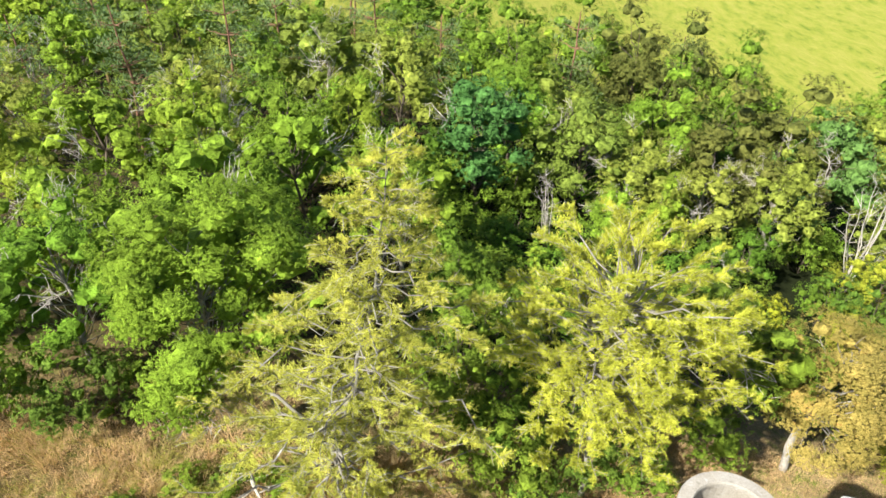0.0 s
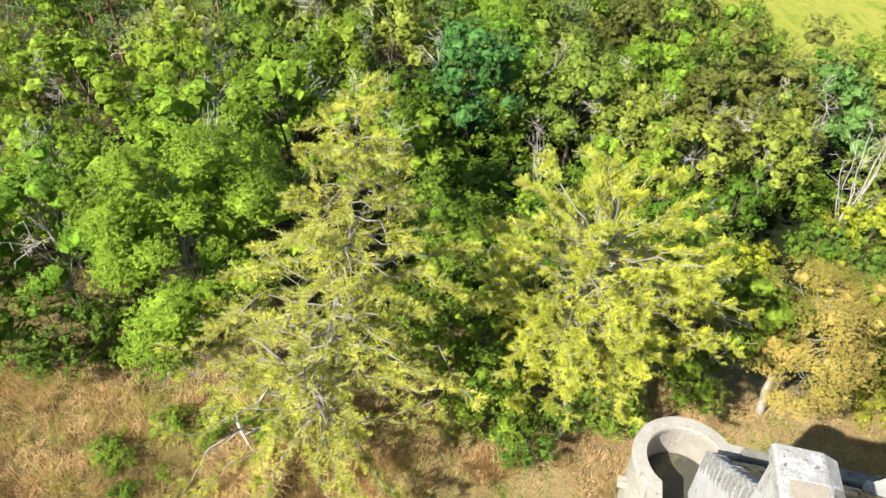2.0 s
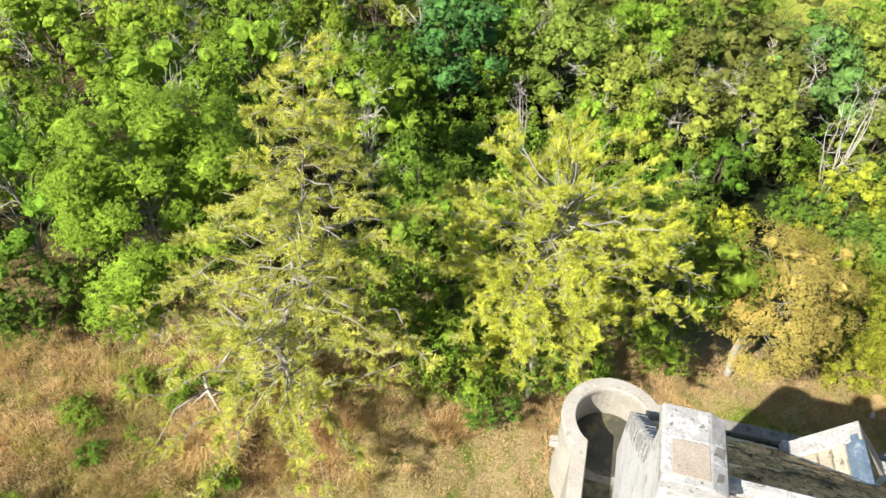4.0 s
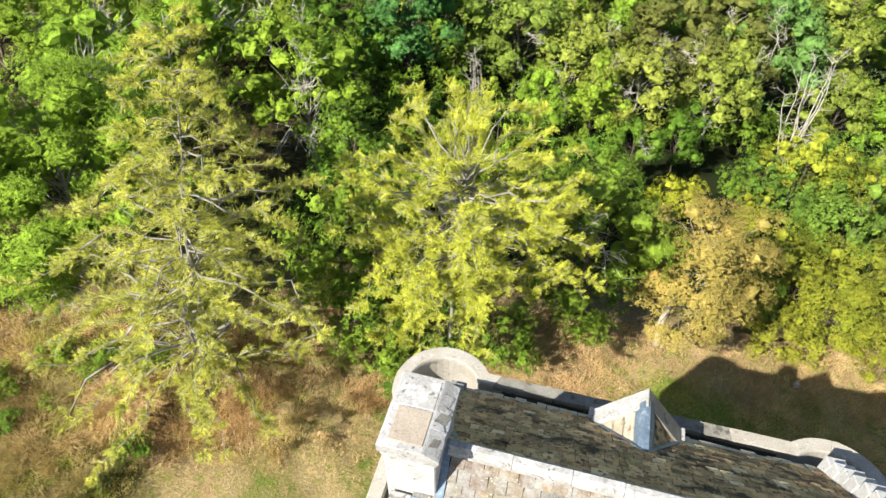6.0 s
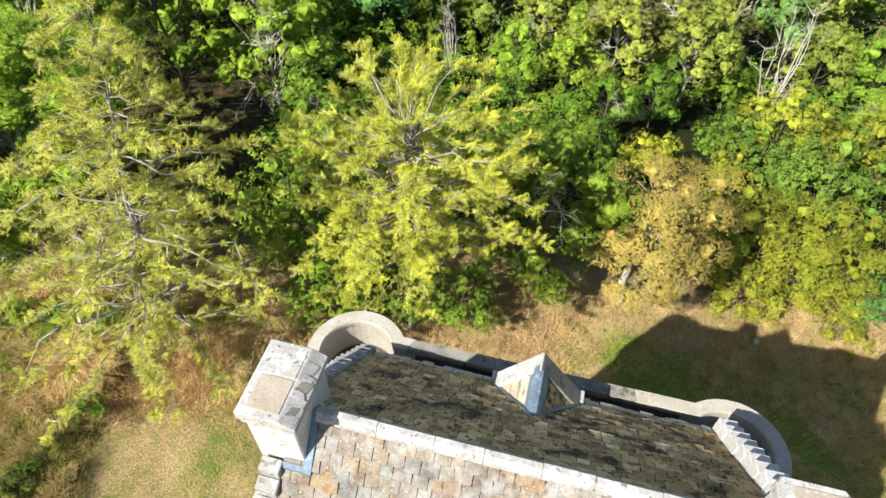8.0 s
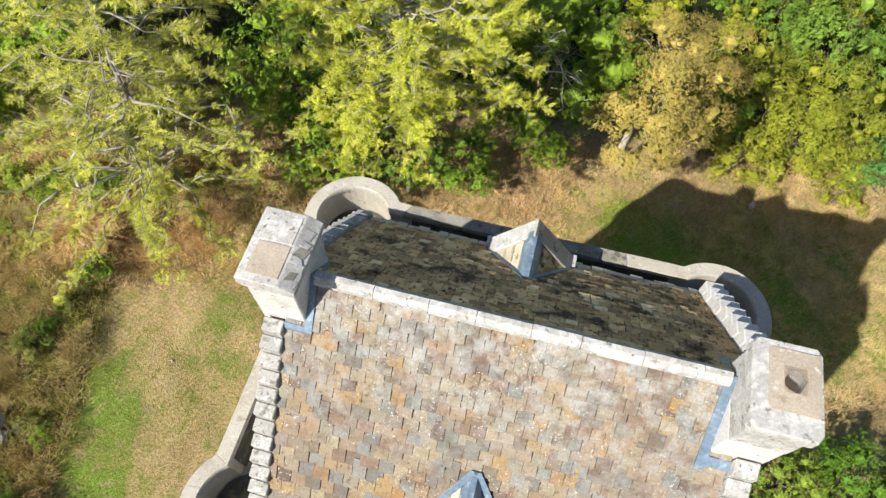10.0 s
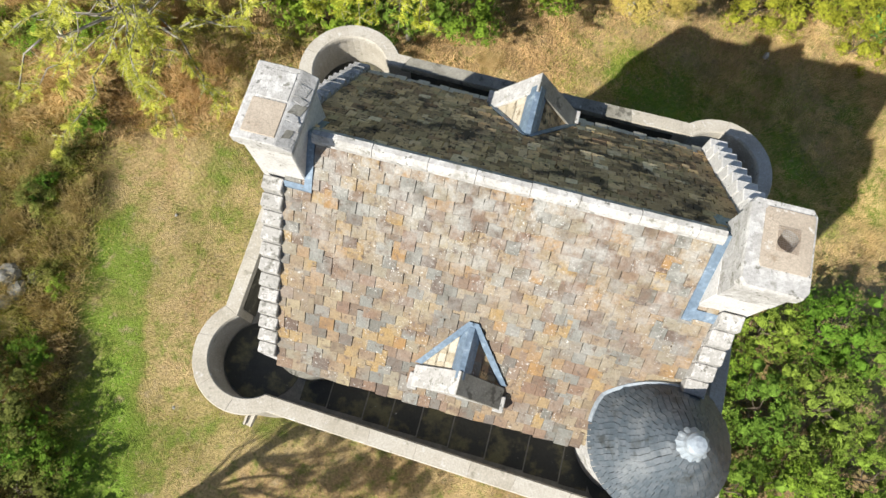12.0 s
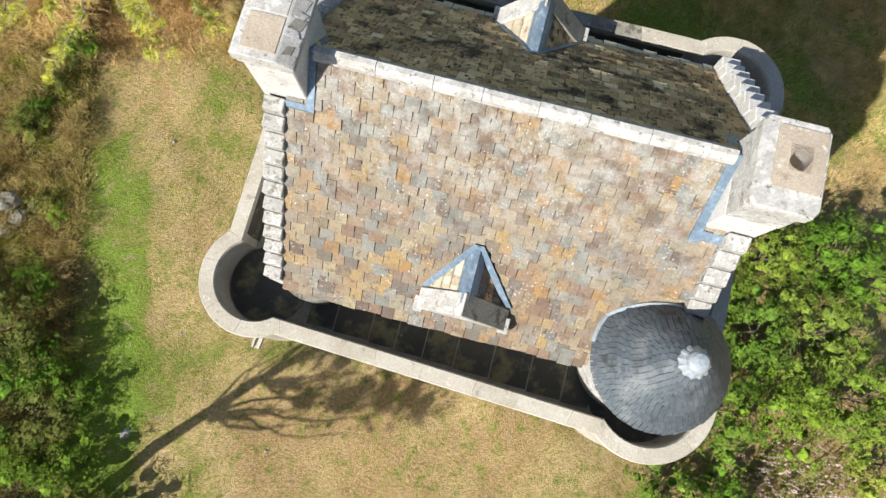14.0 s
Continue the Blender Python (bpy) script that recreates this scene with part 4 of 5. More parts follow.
def broadleaf(name, seed, height, radius, leaf, bark, lobes=46, per=230, size=0.2, dead=0.0, base=0.12, gap=0.0, stem_lean=(0, 0), stout=1.0, shift=(0, 0)):
    """Trunk, limbs reaching to lobes of foliage, each an added opaque core clad in leaves, and bare grey twigs where
    dead > 0.
    """
    rng = np.random.default_rng(seed)
    size = size * 0.88
    tall = height > 5 and base < 0.2
    tree = new(name)
    trunk = Shape()
    top = np.array([rng.normal() * 0.3 + stem_lean[0], rng.normal() * 0.3 + stem_lean[1], height * 0.75])
    stem = bent(rng, (0, 0, -1.2), top, 8, 0.15)
    r0 = (0.014 * height + 0.03) * stout
    tube(trunk, stem, np.linspace(r0, r0 * 0.25, 8), 8)
    centre = np.array([stem_lean[0] * 0.7 + shift[0], stem_lean[1] * 0.7 + shift[1], height * (base + (1 - base) * 0.46)])
    semi = np.array([radius, radius, height * (1 - base) * 0.5])
    out, twigs = [], Shape()
    k = np.arange(lobes) + 0.5
    zz = 1 - 1.55 * k / lobes
    az = k * 2.39996 + rng.normal(size=lobes) * 0.35
    dirs = unit(np.stack([np.sqrt(np.clip(1 - zz**2, 0, 1)) * np.cos(az), np.sqrt(np.clip(1 - zz**2, 0, 1)) * np.sin(az), zz], -1) + rng.normal(size=(lobes, 3)) * 0.12)
    for d in dirs:
        bulge = 1 + 0.16 * math.sin(3 * math.atan2(d[1], d[0]) + seed) + 0.1 * math.sin(5 * d[2] * 2 + seed)
        c = centre + d * semi * rng.uniform(0.48, 1.06) * bulge
        a = stem[int(np.clip((c[2] / height - 0.15) * 9, 4 if base > 0.2 else 2, 7))]
        limb = bent(rng, a, a + (c - a) * (0.82 if tall else 1.0), 5, 0.25, 0.1 * rng.random())
        tube(trunk, limb, np.linspace(r0 * 0.24, 0.008, 5), 4 if height < 11.5 and height > 5 else 3)
        lr = radius * rng.uniform(0.21, 0.34)
        if rng.random() < dead:
            for _ in range(7):
                e = c + unit(rng.normal(size=3) * 1.2 + d * 1.7 + np.array([0, 0, 0.6])) * lr * rng.uniform(1.0, 1.6)
                tw = bent(rng, c, e, 5, 0.14)
                tube(twigs, tw, np.linspace(0.034, 0.012, 5), 3)
                for _ in range(4):
                    p = tw[rng.integers(1, 5)]
                    tube(twigs, bent(rng, p, p + unit(rng.normal(size=3) + d) * lr * 0.5, 3, 0.15), [0.020, 0.015, 0.008], 3)
            if rng.random() < 0.3:
                continue
        if rng.random() < gap:
            continue
        # lumpy core in leaf colour, added to block light and darken gaps between lobes
        points, faces = MASSES[2 if tall else 1]
        knob = points * rng.uniform(*((0.46, 0.76) if tall else (0.36, 0.66)), (len(points), 1)) * lr * np.array([0.9, 0.9, 0.7])
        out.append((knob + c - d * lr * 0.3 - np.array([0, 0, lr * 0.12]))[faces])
        n = int(per * 2 * rng.uniform(0.7, 1.3))
        tufts = max(12, n // (11 if tall else 8))
        tuft = unit(rng.normal(size=(tufts, 3)) + d * 0.7 + np.array([0, 0, 0.6])) * rng.uniform(0.64, 1.06, (tufts, 1))
        way = unit(tuft * 0.8 + np.array([0, 0, 0.25]) + rng.normal(size=(tufts, 3)) * 0.35)
        pick = np.arange(n) % tufts
        along_spray = rng.random((n, 1)) * size * 1.7
        flank = unit(np.cross(way, np.array([0, 0, 1.0]) + d * 0.3) + 1e-6)[pick] * np.where(rng.random((n, 1)) < 0.5, -1, 1)
        place = c + tuft[pick] * lr * np.array([1, 1, 0.8]) + way[pick] * along_spray + rng.normal(size=(n, 3)) * size * 0.2
        along = way[pick] * 0.6 + flank * 0.7 + rng.normal(size=(n, 3)) * 0.3 + np.array([0, 0, -0.45])
        face = unit(tuft[pick] * 0.9 + d * 0.35 + np.array([0, 0, 0.45]) + rng.normal(size=(n, 3)) * 0.22)
        along = unit(along)
        along = along - face * (along * face).sum(1, keepdims=True) * 0.85
        out.append(leaflets(place, along, size * rng.uniform(0.7, 1.3, n), size * rng.uniform(0.5, 0.85, n), face))
    part("trunk", trunk, bark, tree, smooth=True)
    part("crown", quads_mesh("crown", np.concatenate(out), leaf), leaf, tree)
    if dead and twigs.n:
        tagged(part("dead_wood", twigs, BARK_DEAD, tree, "bleached lichen-grey dead twigs"), kind="stuff")
    return tree


def larch(name, seed, height, spread, lean, needle, bark, branches=58, spikes=40, low=0.10, power=0.9, per=9.0, dome=None, bare=0.12):
    """Leaning conifer with long boughs hung with fine feathery twigs. dome: (half width, half height, centre) rounds the crown."""
    rng = np.random.default_rng(seed)
    tree = new(name)
    trunk, limbs, boughs, sprays = Shape(), Shape(), [], []
    stem = bent(rng, (0, 0, -1.2), (lean[0], lean[1], height), 12, 0.16)
    tube(trunk, stem, 0.012 * height * (1 - np.linspace(0, 1, 12)) ** 1.5 + 0.014, 8)
    on_stem = lambda k: stem[int(k)] + (stem[int(k) + 1] - stem[int(k)]) * (k % 1)
    for b in range(branches):
        s = low + (0.99 - low) * (b + rng.random()) / branches
        p = on_stem(min(s * 11, 10.99))
        ang = b * 2.4 + rng.normal() * 0.5
        ln = spread * (1.02 - s) ** power * rng.uniform(0.45, 1.12) + 0.5
        ln *= 1 - 0.30 * max(0.0, -math.sin(ang)) * (s < 0.5)
        out = np.array([math.cos(ang), math.sin(ang), 0])
        tip = p + out * ln + np.array([0, 0, ln * rng.uniform(-0.28, 0.10) + 0.6 * max(0.0, s - 0.6) * ln])
        sag = -0.05 * ln
        if dome:
            zz = 1 - 1.52 * (b + 0.5) / branches
            d = np.array([math.sqrt(1 - zz * zz) * math.cos(ang), math.sqrt(1 - zz * zz) * math.sin(ang), zz])
            tip = np.array([lean[0], lean[1], dome[2]]) + d * np.array([dome[0], dome[0], dome[1]]) * rng.uniform(0.60, 1.03)
            p = on_stem(np.clip((dome[2] - 0.8 + rng.normal() * 0.6 + 0.7 * d[2] * dome[1]) / height * 11, 2, 10.9))
            ln = float(np.linalg.norm(tip - p))
            out = unit((tip - p) * np.array([1, 1, 0.6]))
            sag = -0.10 * ln
        bough = bent(rng, p, tip, 8, 0.5, sag)
        thick = 0.014 + 0.0075 * ln * rng.uniform(0.5, 1.6)
        boughs.append(Shape())
        tube(boughs[-1], bough, np.linspace(thick, 0.007, 8), 5)
        flank = unit(np.cross(out, (0, 0, 1.0)))
        m = int(ln * per) + 12
        start = 0.04 if rng.random() > bare else 0.58
        knots = 2 + int(ln * 1.5)
        for j in range(m):
            f = start + (1.0 - start) * rng.random() ** 0.8
            f = min(1.0, (math.floor(f * knots) + 0.5 + rng.normal() * 0.28) / knots)
            kk = min(max(f, 0.0) * 7, 6.99)
            q = bough[int(kk)] + (bough[int(kk) + 1] - bough[int(kk)]) * (kk % 1)
            w = unit(out * rng.uniform(0.2, 1.1) + flank * rng.uniform(-1.0, 1.0) + np.array([0, 0, rng.uniform(-0.25, 0.65)]))
            tl = rng.uniform(0.25, 0.70) * (1.2 - 0.5 * f) * min(1.0, 0.5 + ln / 5)
            ts = rng.random(spikes)
            droop = np.array([0, 0, -0.28 * rng.random()])
            at = q + w * (ts * tl)[:, None] + droop * (ts**2 * tl)[:, None] + rng.normal(size=(spikes, 3)) * 0.025
            way = w * 0.9 + rng.normal(size=(spikes, 3)) * 0.5 + np.array([0, 0, 0.12])
            sprays.append(leaflets(at, way, rng.uniform(0.10, 0.24, spikes) * (1.15 - 0.4 * ts), rng.uniform(0.019, 0.034, spikes), unit(np.array([0, 0, 1.0]) + out * 0.3 + rng.normal(size=(spikes, 3)) * 0.3)))
            if j % 3 == 0:
                tube(limbs, [q, q + w * tl * 0.7, q + (w * 1.25 + droop) * tl], [0.014, 0.011, 0.006], 3)
    part("trunk", trunk, bark, tree, smooth=True)
    for shape in boughs:
        part("bough", shape, bark, tree, smooth=True)
    tagged(part("twig", limbs, BARK_TWIG, tree, "pale lichened twigs"), kind="stuff")
    part("crown", quads_mesh("crown", np.concatenate(sprays), needle), needle, tree)
    return tree


def bare_tree(name, seed, height, bark, stems=6, spread=0.35):
    """Dead, bleached multi-stemmed tree."""
    rng = np.random.default_rng(seed)
    tree = new(name)
    wood = Shape()
    for s in range(stems):
        a = rng.uniform(0, 6.28)
        tip = np.array([math.cos(a) * spread * height * rng.uniform(0.3, 1), math.sin(a) * spread * height * rng.uniform(0.3, 1), height * rng.uniform(0.7, 1)])
        stem = bent(rng, (a * 0.05, 0, -0.8), tip, 9, 0.10)
        tube(wood, stem, np.linspace(0.10, 0.02, 9), 6)
        for _ in range(7):
            p = stem[rng.integers(3, 9)]
            e = p + unit(rng.normal(size=3) * np.array([1, 1, 0.5]) + np.array([0, 0, 1.0])) * height * rng.uniform(0.05, 0.14)
            tw = bent(rng, p, e, 5, 0.1)
            tube(wood, tw, np.linspace(0.035, 0.01, 5), 4)
            for _ in range(4):
                q = tw[rng.integers(1, 5)]
                tube(wood, bent(rng, q, q + unit(rng.normal(size=3) + np.array([0, 0, 0.8])) * height * 0.06, 3, 0.1), [0.016, 0.011, 0.005], 3)
    part("dead_stem", wood, bark, tree, smooth=True)
    return tree


def fallen_branch(seed):
    """A bleached forked bough lying down the bank, with broken prongs."""
    rng = np.random.default_rng(seed)
    fallen = new("dead_snag")
    for k, (a, b, r) in enumerate((((-0.5, 1.1, 0.75), (0.95, -1.0, 0.12), 0.10), ((-0.1, 0.45, 0.6), (-1.1, -0.6, 0.25), 0.06), ((0.35, -0.2, 0.42), (-0.9, -1.25, 0.15), 0.055), ((-0.4, 0.9, 0.75), (-1.2, 0.9, 1.0), 0.04), ((0.1, 0.2, 0.55), (0.9, 0.4, 0.9), 0.04))):
        limb, line = Shape(), bent(rng, a, b, 7, 0.12)
        tube(limb, line, np.linspace(r, r * 0.35, 7), 7)
        for _ in range(5):
            p = line[rng.integers(2, 7)]
            tube(limb, bent(rng, p, p + unit(rng.normal(size=3) + np.array([-0.3, -0.5, 0.5])) * rng.uniform(0.25, 0.6), 4, 0.12), [0.022, 0.017, 0.012, 0.005], 4)
        part("stem" if k == 0 else "limb", limb, BARK_DEAD, fallen, smooth=True)
    return fallen


def pine(name, seed, height, radius, bark):
    """Tall bare stem with flat plates of needles at the top."""
    rng = np.random.default_rng(seed)
    tree = new(name)
    trunk, out = Shape(), []
    stem = bent(rng, (0, 0, -1), (rng.normal() * 0.5, rng.normal() * 0.5, height), 10, 0.1)
    tube(trunk, stem, np.linspace(0.24, 0.06, 10), 8)
    for b in range(30):
        s = rng.uniform(0.5, 1.0)
        p = stem[int(s * 9)]
        a = rng.uniform(0, 6.28)
        ln = radius * (1.15 - 0.55 * s) * rng.uniform(0.5, 1.0)
        e = p + np.array([math.cos(a) * ln, math.sin(a) * ln, rng.uniform(0.0, 0.35) * ln])
        tube(trunk, bent(rng, p, e, 5, 0.25), np.linspace(0.07, 0.02, 5), 5)
        n = 90
        q = unit(rng.normal(size=(n, 3))) * rng.uniform(0.3, 1, (n, 1)) ** 0.5 * np.array([1.25, 1.25, 0.5])
        out.append(leaf_quads(rng, e + q, unit(q + rng.normal(size=(n, 3)) * 0.6 + np.array([0, 0, 0.6])), rng.uniform(0.25, 0.45, n), rng.uniform(0.07, 0.12, n), 0.2, unit(np.array([0, 0, 1.0]) + rng.normal(size=(n, 3)) * 0.5)))
    part("trunk", trunk, bark, tree, smooth=True)
    part("crown", quads_mesh("crown", np.concatenate(out), NEEDLE_PINE), NEEDLE_PINE, tree)
    return tree


def plant(tree, x, y, label, category="tree", group="", turn=0.0, size=1.0, wide=None, lift=0.0):
    z = float(ground_z(np.float64(x), np.float64(y))) + lift
    tree.matrix_basis = pose(x, y, z, 0, 0, turn) @ Matrix.Diagonal((wide or size, wide or size, size, 1))
    return tagged(tree, label, category, group)


def again(tree, x, y, turn, size, label, category="tree", group="", wide=None, leaf=None, lift=0.0):
    z = float(ground_z(np.float64(x), np.float64(y))) + lift
    keep = tree.matrix_basis.copy()
    tree.matrix_basis = Matrix.Identity(4)
    ob = copy_thing(tree, pose(x, y, z, 0, 0, turn) @ Matrix.Diagonal((wide or size, wide or size, size, 1)))
    tree.matrix_basis = keep
    if leaf:
        for child in ob.children:
            if child.name.startswith("crown"):
                child.material_slots[0].link = "OBJECT"
                child.material_slots[0].material = leaf
    return tagged(ob, label, category, group)


# the two larches beside the clearing
plant(larch("larch", 41, 17.4, 9.4, (3.5, -0.5), NEEDLE_GOLD, BARK_LARCH, 124, 38, 0.07, 0.85, 7.8), -5.2, 18.5, "golden-tinged larch leaning over the dry bank")
plant(larch("larch", 42, 14.6, 6.2, (0.8, -0.2), NEEDLE_LIME, BARK_LARCH, 140, 38, 0.22, 0.42, 8.4, (6.1, 5.9, 9.9), 0.38), 6.6, 20.2, "broad lime-green larch with pale bare limbs")

ASH_A = plant(broadleaf("ash_tree", 51, 11.2, 4.9, LEAF_ASH, BARK_PALE, 60, 1200, 0.115, 0.12), -11.4, 23.9, "rounded green ash tree at the wood's edge")
OAK = plant(broadleaf("oak_tree", 52, 11.2, 3.0, LEAF_ORANGE, BARK_PALE, 64, 900, 0.085, 0.0, 0.205, 0.06, (1.7, 0.2), 1.35, (-0.6, -0.6)), 18.7, 22.7, "small tree turning orange-brown with pale leaning trunk")
FAR_A = plant(broadleaf("broadleaf_tree", 53, 13.0, 4.6, LEAF_ASH, BARK_DARK, 36, 250, 0.18, 0.05, 0.14, 0.04), -14.0, 33.0, "dense green broadleaf woodland tree", group="woodland trees")
FAR_B = plant(broadleaf("broadleaf_tree", 54, 12.5, 4.4, LEAF_OLIVE, BARK_PALE, 38, 230, 0.18, 0.3, 0.12, 0.06), 18.5, 56.0, "grey-green tree with lichen-white dead branches", group="woodland trees")
FAR_C = plant(broadleaf("broadleaf_tree", 55, 12.0, 4.4, LEAF_DARK, BARK_DARK, 34, 230, 0.22, 0.0, 0.10), 46.0, 72.0, "dark green dense broadleaf tree", group="woodland trees")
PINE = plant(pine("pine_tree", 56, 15.0, 3.6, BARK_RED), 0.2, 78.0, "tall pine with bare reddish trunk", group="pines")
SHRUB = plant(broadleaf("shrub", 57, 3.2, 1.9, LEAF_GORSE, BARK_DARK, 26, 85, 0.15, 0.0, 0.0, 0.08), 38.0, 29.0, "leafy yellowing olive-green shrub", "shrub", "shrubs")
FINE = plant(broadleaf("shrub", 77, 3.2, 1.9, LEAF_GORSE, BARK_DARK, 30, 230, 0.088, 0.0, 0.0, 0.08), 26.0, 23.5, "leafy yellowing olive shrub on the slope", "shrub", "shrubs")
THICKET = plant(broadleaf("shrub", 67, 2.8, 1.9, LEAF_SCRUB, BARK_DARK, 32, 150, 0.10, 0.0, 0.0, 0.28), 21.5, 9.0, "dense green scrub bush on the slope", "shrub", "shrubs")
UNDER = plant(broadleaf("shrub", 68, 3.0, 1.8, LEAF_DARK, BARK_DARK, 14, 45, 0.28, 0.0, 0.0), 3.5, 45.0, "dark green undergrowth bush between the trees", "shrub", "undergrowth")
BARE = plant(bare_tree("dead_tree", 58, 11.5, BARK_DEAD, 7, 0.22), 38.2, 48.6, "bleached dead multi-stemmed tree")
plant(fallen_branch(59), -8.1, 16.9, "fallen bleached dead branch on the bank", "dead branch")
FILL_A = plant(broadleaf("broadleaf_tree", 63, 12.5, 4.6, LEAF_ASH, BARK_DARK, 24, 120, 0.28, 0.0), -20.0, 74.0, "green broadleaf tree deep in the wood", group="woodland trees")
FILL_C = plant(broadleaf("broadleaf_tree", 64, 12.0, 4.4, LEAF_DARK, BARK_DARK, 24, 120, 0.28, 0.0), 30.0, 66.0, "dark broadleaf tree deep in the wood", group="woodland trees")
KINDS = {"A": (FAR_A, 13.0, "dense green broadleaf tree"), "B": (FAR_B, 12.5, "grey-green tree with lichen-white dead branches"), "C": (FAR_C, 12.0, "dark green dense broadleaf tree"), "P": (PINE, 15.0, "tall pine with bare reddish trunk")}
LEAVES = {"bright": (LEAF_BRIGHT, "bright yellow-green broadleaf tree in leaf"), "ash": (LEAF_ASH, "fresh green broadleaf tree in leaf"), "teal": (LEAF_TEAL, "blue-green broadleaf tree in leaf"), "dark": (LEAF_DARK, "dark green broadleaf tree in leaf"), "brown": (LEAF_BROWN, "brownish-green broadleaf tree in leaf"), "olive": (LEAF_OLIVE, "dull olive broadleaf tree in leaf")}
WOOD = [
    (-20.5, 29, 11.0, "A", "ash"), (-18.2, 24.4, 10.6, "B", "ash"), (-27, 25, 10.0, "A", "olive"), (-25.5, 33, 12.5, "A", "bright"), (-17.5, 42, 14.2, "B", "ash"), (-10.2, 40, 14.0, "A", "ash"),
    (-3.0, 38.5, 12.8, "B", "ash"), (-8.2, 53.5, 14.0, "A", "bright"), (-24, 41, 13.0, "A", "ash"), (-13.5, 50, 14.0, "C", "dark"), (-20.6, 52, 14.5, "A", "olive"), (-31.8, 45, 12.5, "B", ""), (-3.5, 48, 9.0, "C", "dark"),
    (3.4, 57, 16.0, "A", "teal"), (8.6, 76, 16.0, "C", "dark"), (-4.5, 66, 15.5, "A", "olive"), (7.4, 66, 13.0, "A", "ash"), (13.6, 58, 15.0, "A", "olive"), (24.2, 52.5, 11.0, "B", ""), (14.5, 47.5, 9.0, "A", "ash"),
    (32.0, 53.5, 13.0, "B", "olive"), (28.3, 59.5, 14.0, "C", "brown"), (36.0, 62, 15.0, "C", "brown"), (22.5, 63, 14.5, "C", "ash"), (36.5, 42.5, 8.2, "A", "bright"), (14.3, 24.4, 12.0, "A", "dark"), (11.8, 27.5, 9.5, "A", "dark"),
    (2.4, 27, 8.6, "A", "dark"), (6.5, 30, 8.0, "C", "dark"), (0.5, 33, 8.0, "C", "dark"), (17.0, 34, 7.0, "C", "ash"), (21.5, 42, 7.5, "A", "dark"), (27.2, 46.8, 7.0, "C", "dark"), (19.5, 49, 8.5, "C", "ash"),
    (17.0, 80, 16.7, "P", ""), (25.4, 85, 17.0, "C", "brown"), (32.1, 82, 16.8, "C", "brown"), (36.7, 76, 16.5, "C", ""), (39.8, 60, 15.5, "A", "teal"), (20.7, 92, 16.5, "C", ""), (46.5, 62, 16.0, "C", "olive"),
    (-30.4, 60, 13.2, "P", ""), (-21.2, 66, 14.5, "P", ""), (-12.5, 68, 15.5, "B", "olive"), (-37.7, 66, 12.1, "A", "ash"), (56, 71, 16.5, "P", ""), (51, 68, 15.5, "C", "dark"), (62, 68, 14.0, "P", ""), (68, 78, 15.0, "C", "olive"), (60, 80, 15.0, "C", "ash"),
    (74, 86, 15.0, "C", "dark"), (44.8, 43, 7.0, "A", "bright"), (47.5, 45, 8.5, "A", "ash"), (50, 52, 10.5, "C", "ash"), (45, 54, 10.0, "A", "olive"),
]
spin = np.random.default_rng(71)
for x, y, h, kind, leaf in WOOD:
    src, own, label = KINDS[kind]
    mat, lab = LEAVES.get(leaf, (None, label))
    if kind == "B":
        lab = "grey-green tree with lichen-white dead branches"
    s = (h + 1.5 * (y > 58)) / own
    again(src, x, y, float(spin.uniform(0, 360)), s, lab, group="pines" if kind == "P" else "woodland trees", wide=s * float(spin.uniform(0.8, 1.0)), leaf=mat)

# the rest of the wood behind
for gx in np.arange(-62, 74, 7.4):
    for gy in np.arange(29, 124, 7.4):
        x, y = gx + spin.uniform(-2.4, 2.4), gy + spin.uniform(-2.4, 2.4)
        edge = 123 - 1.0 * max(0.0, x - 4) if x < 40 else 98 - 0.75 * (x - 14)
        clear = 26 + 0.28 * max(0.0, x - 18)
        if (x > -2 and y < 52 + 0.25 * max(0.0, x - 14)) or (x > -28 and y < 50) or y > edge or y < clear or abs(x - 4) > 6 + 0.78 * y or spin.random() < 0.18:
            continue
        if min(math.hypot(x - a, y - b) for a, b, *_ in WOOD) < 5.6:
            continue
        kind = "ACACAP"[int(spin.integers(6))]
        kind = "A" if kind == "P" and y < 52 else kind
        src, own, label = KINDS[kind]
        src = {"A": FILL_A, "C": FILL_C}.get(kind, src)
        # mostly the dark leaf: shade between the crowns is put into these trees' colour
        mat, lab = LEAVES[["ash", "dark", "olive", "dark", "dark"][int(spin.integers(5))]]
        s = float(spin.uniform(0.8, 1.08)) + 0.08 * (y > 60)
        again(src, x, y, float(spin.uniform(0, 360)), s, label if kind in "BP" else lab, group="pines" if kind == "P" else "woodland trees", leaf=None if kind == "P" else mat)

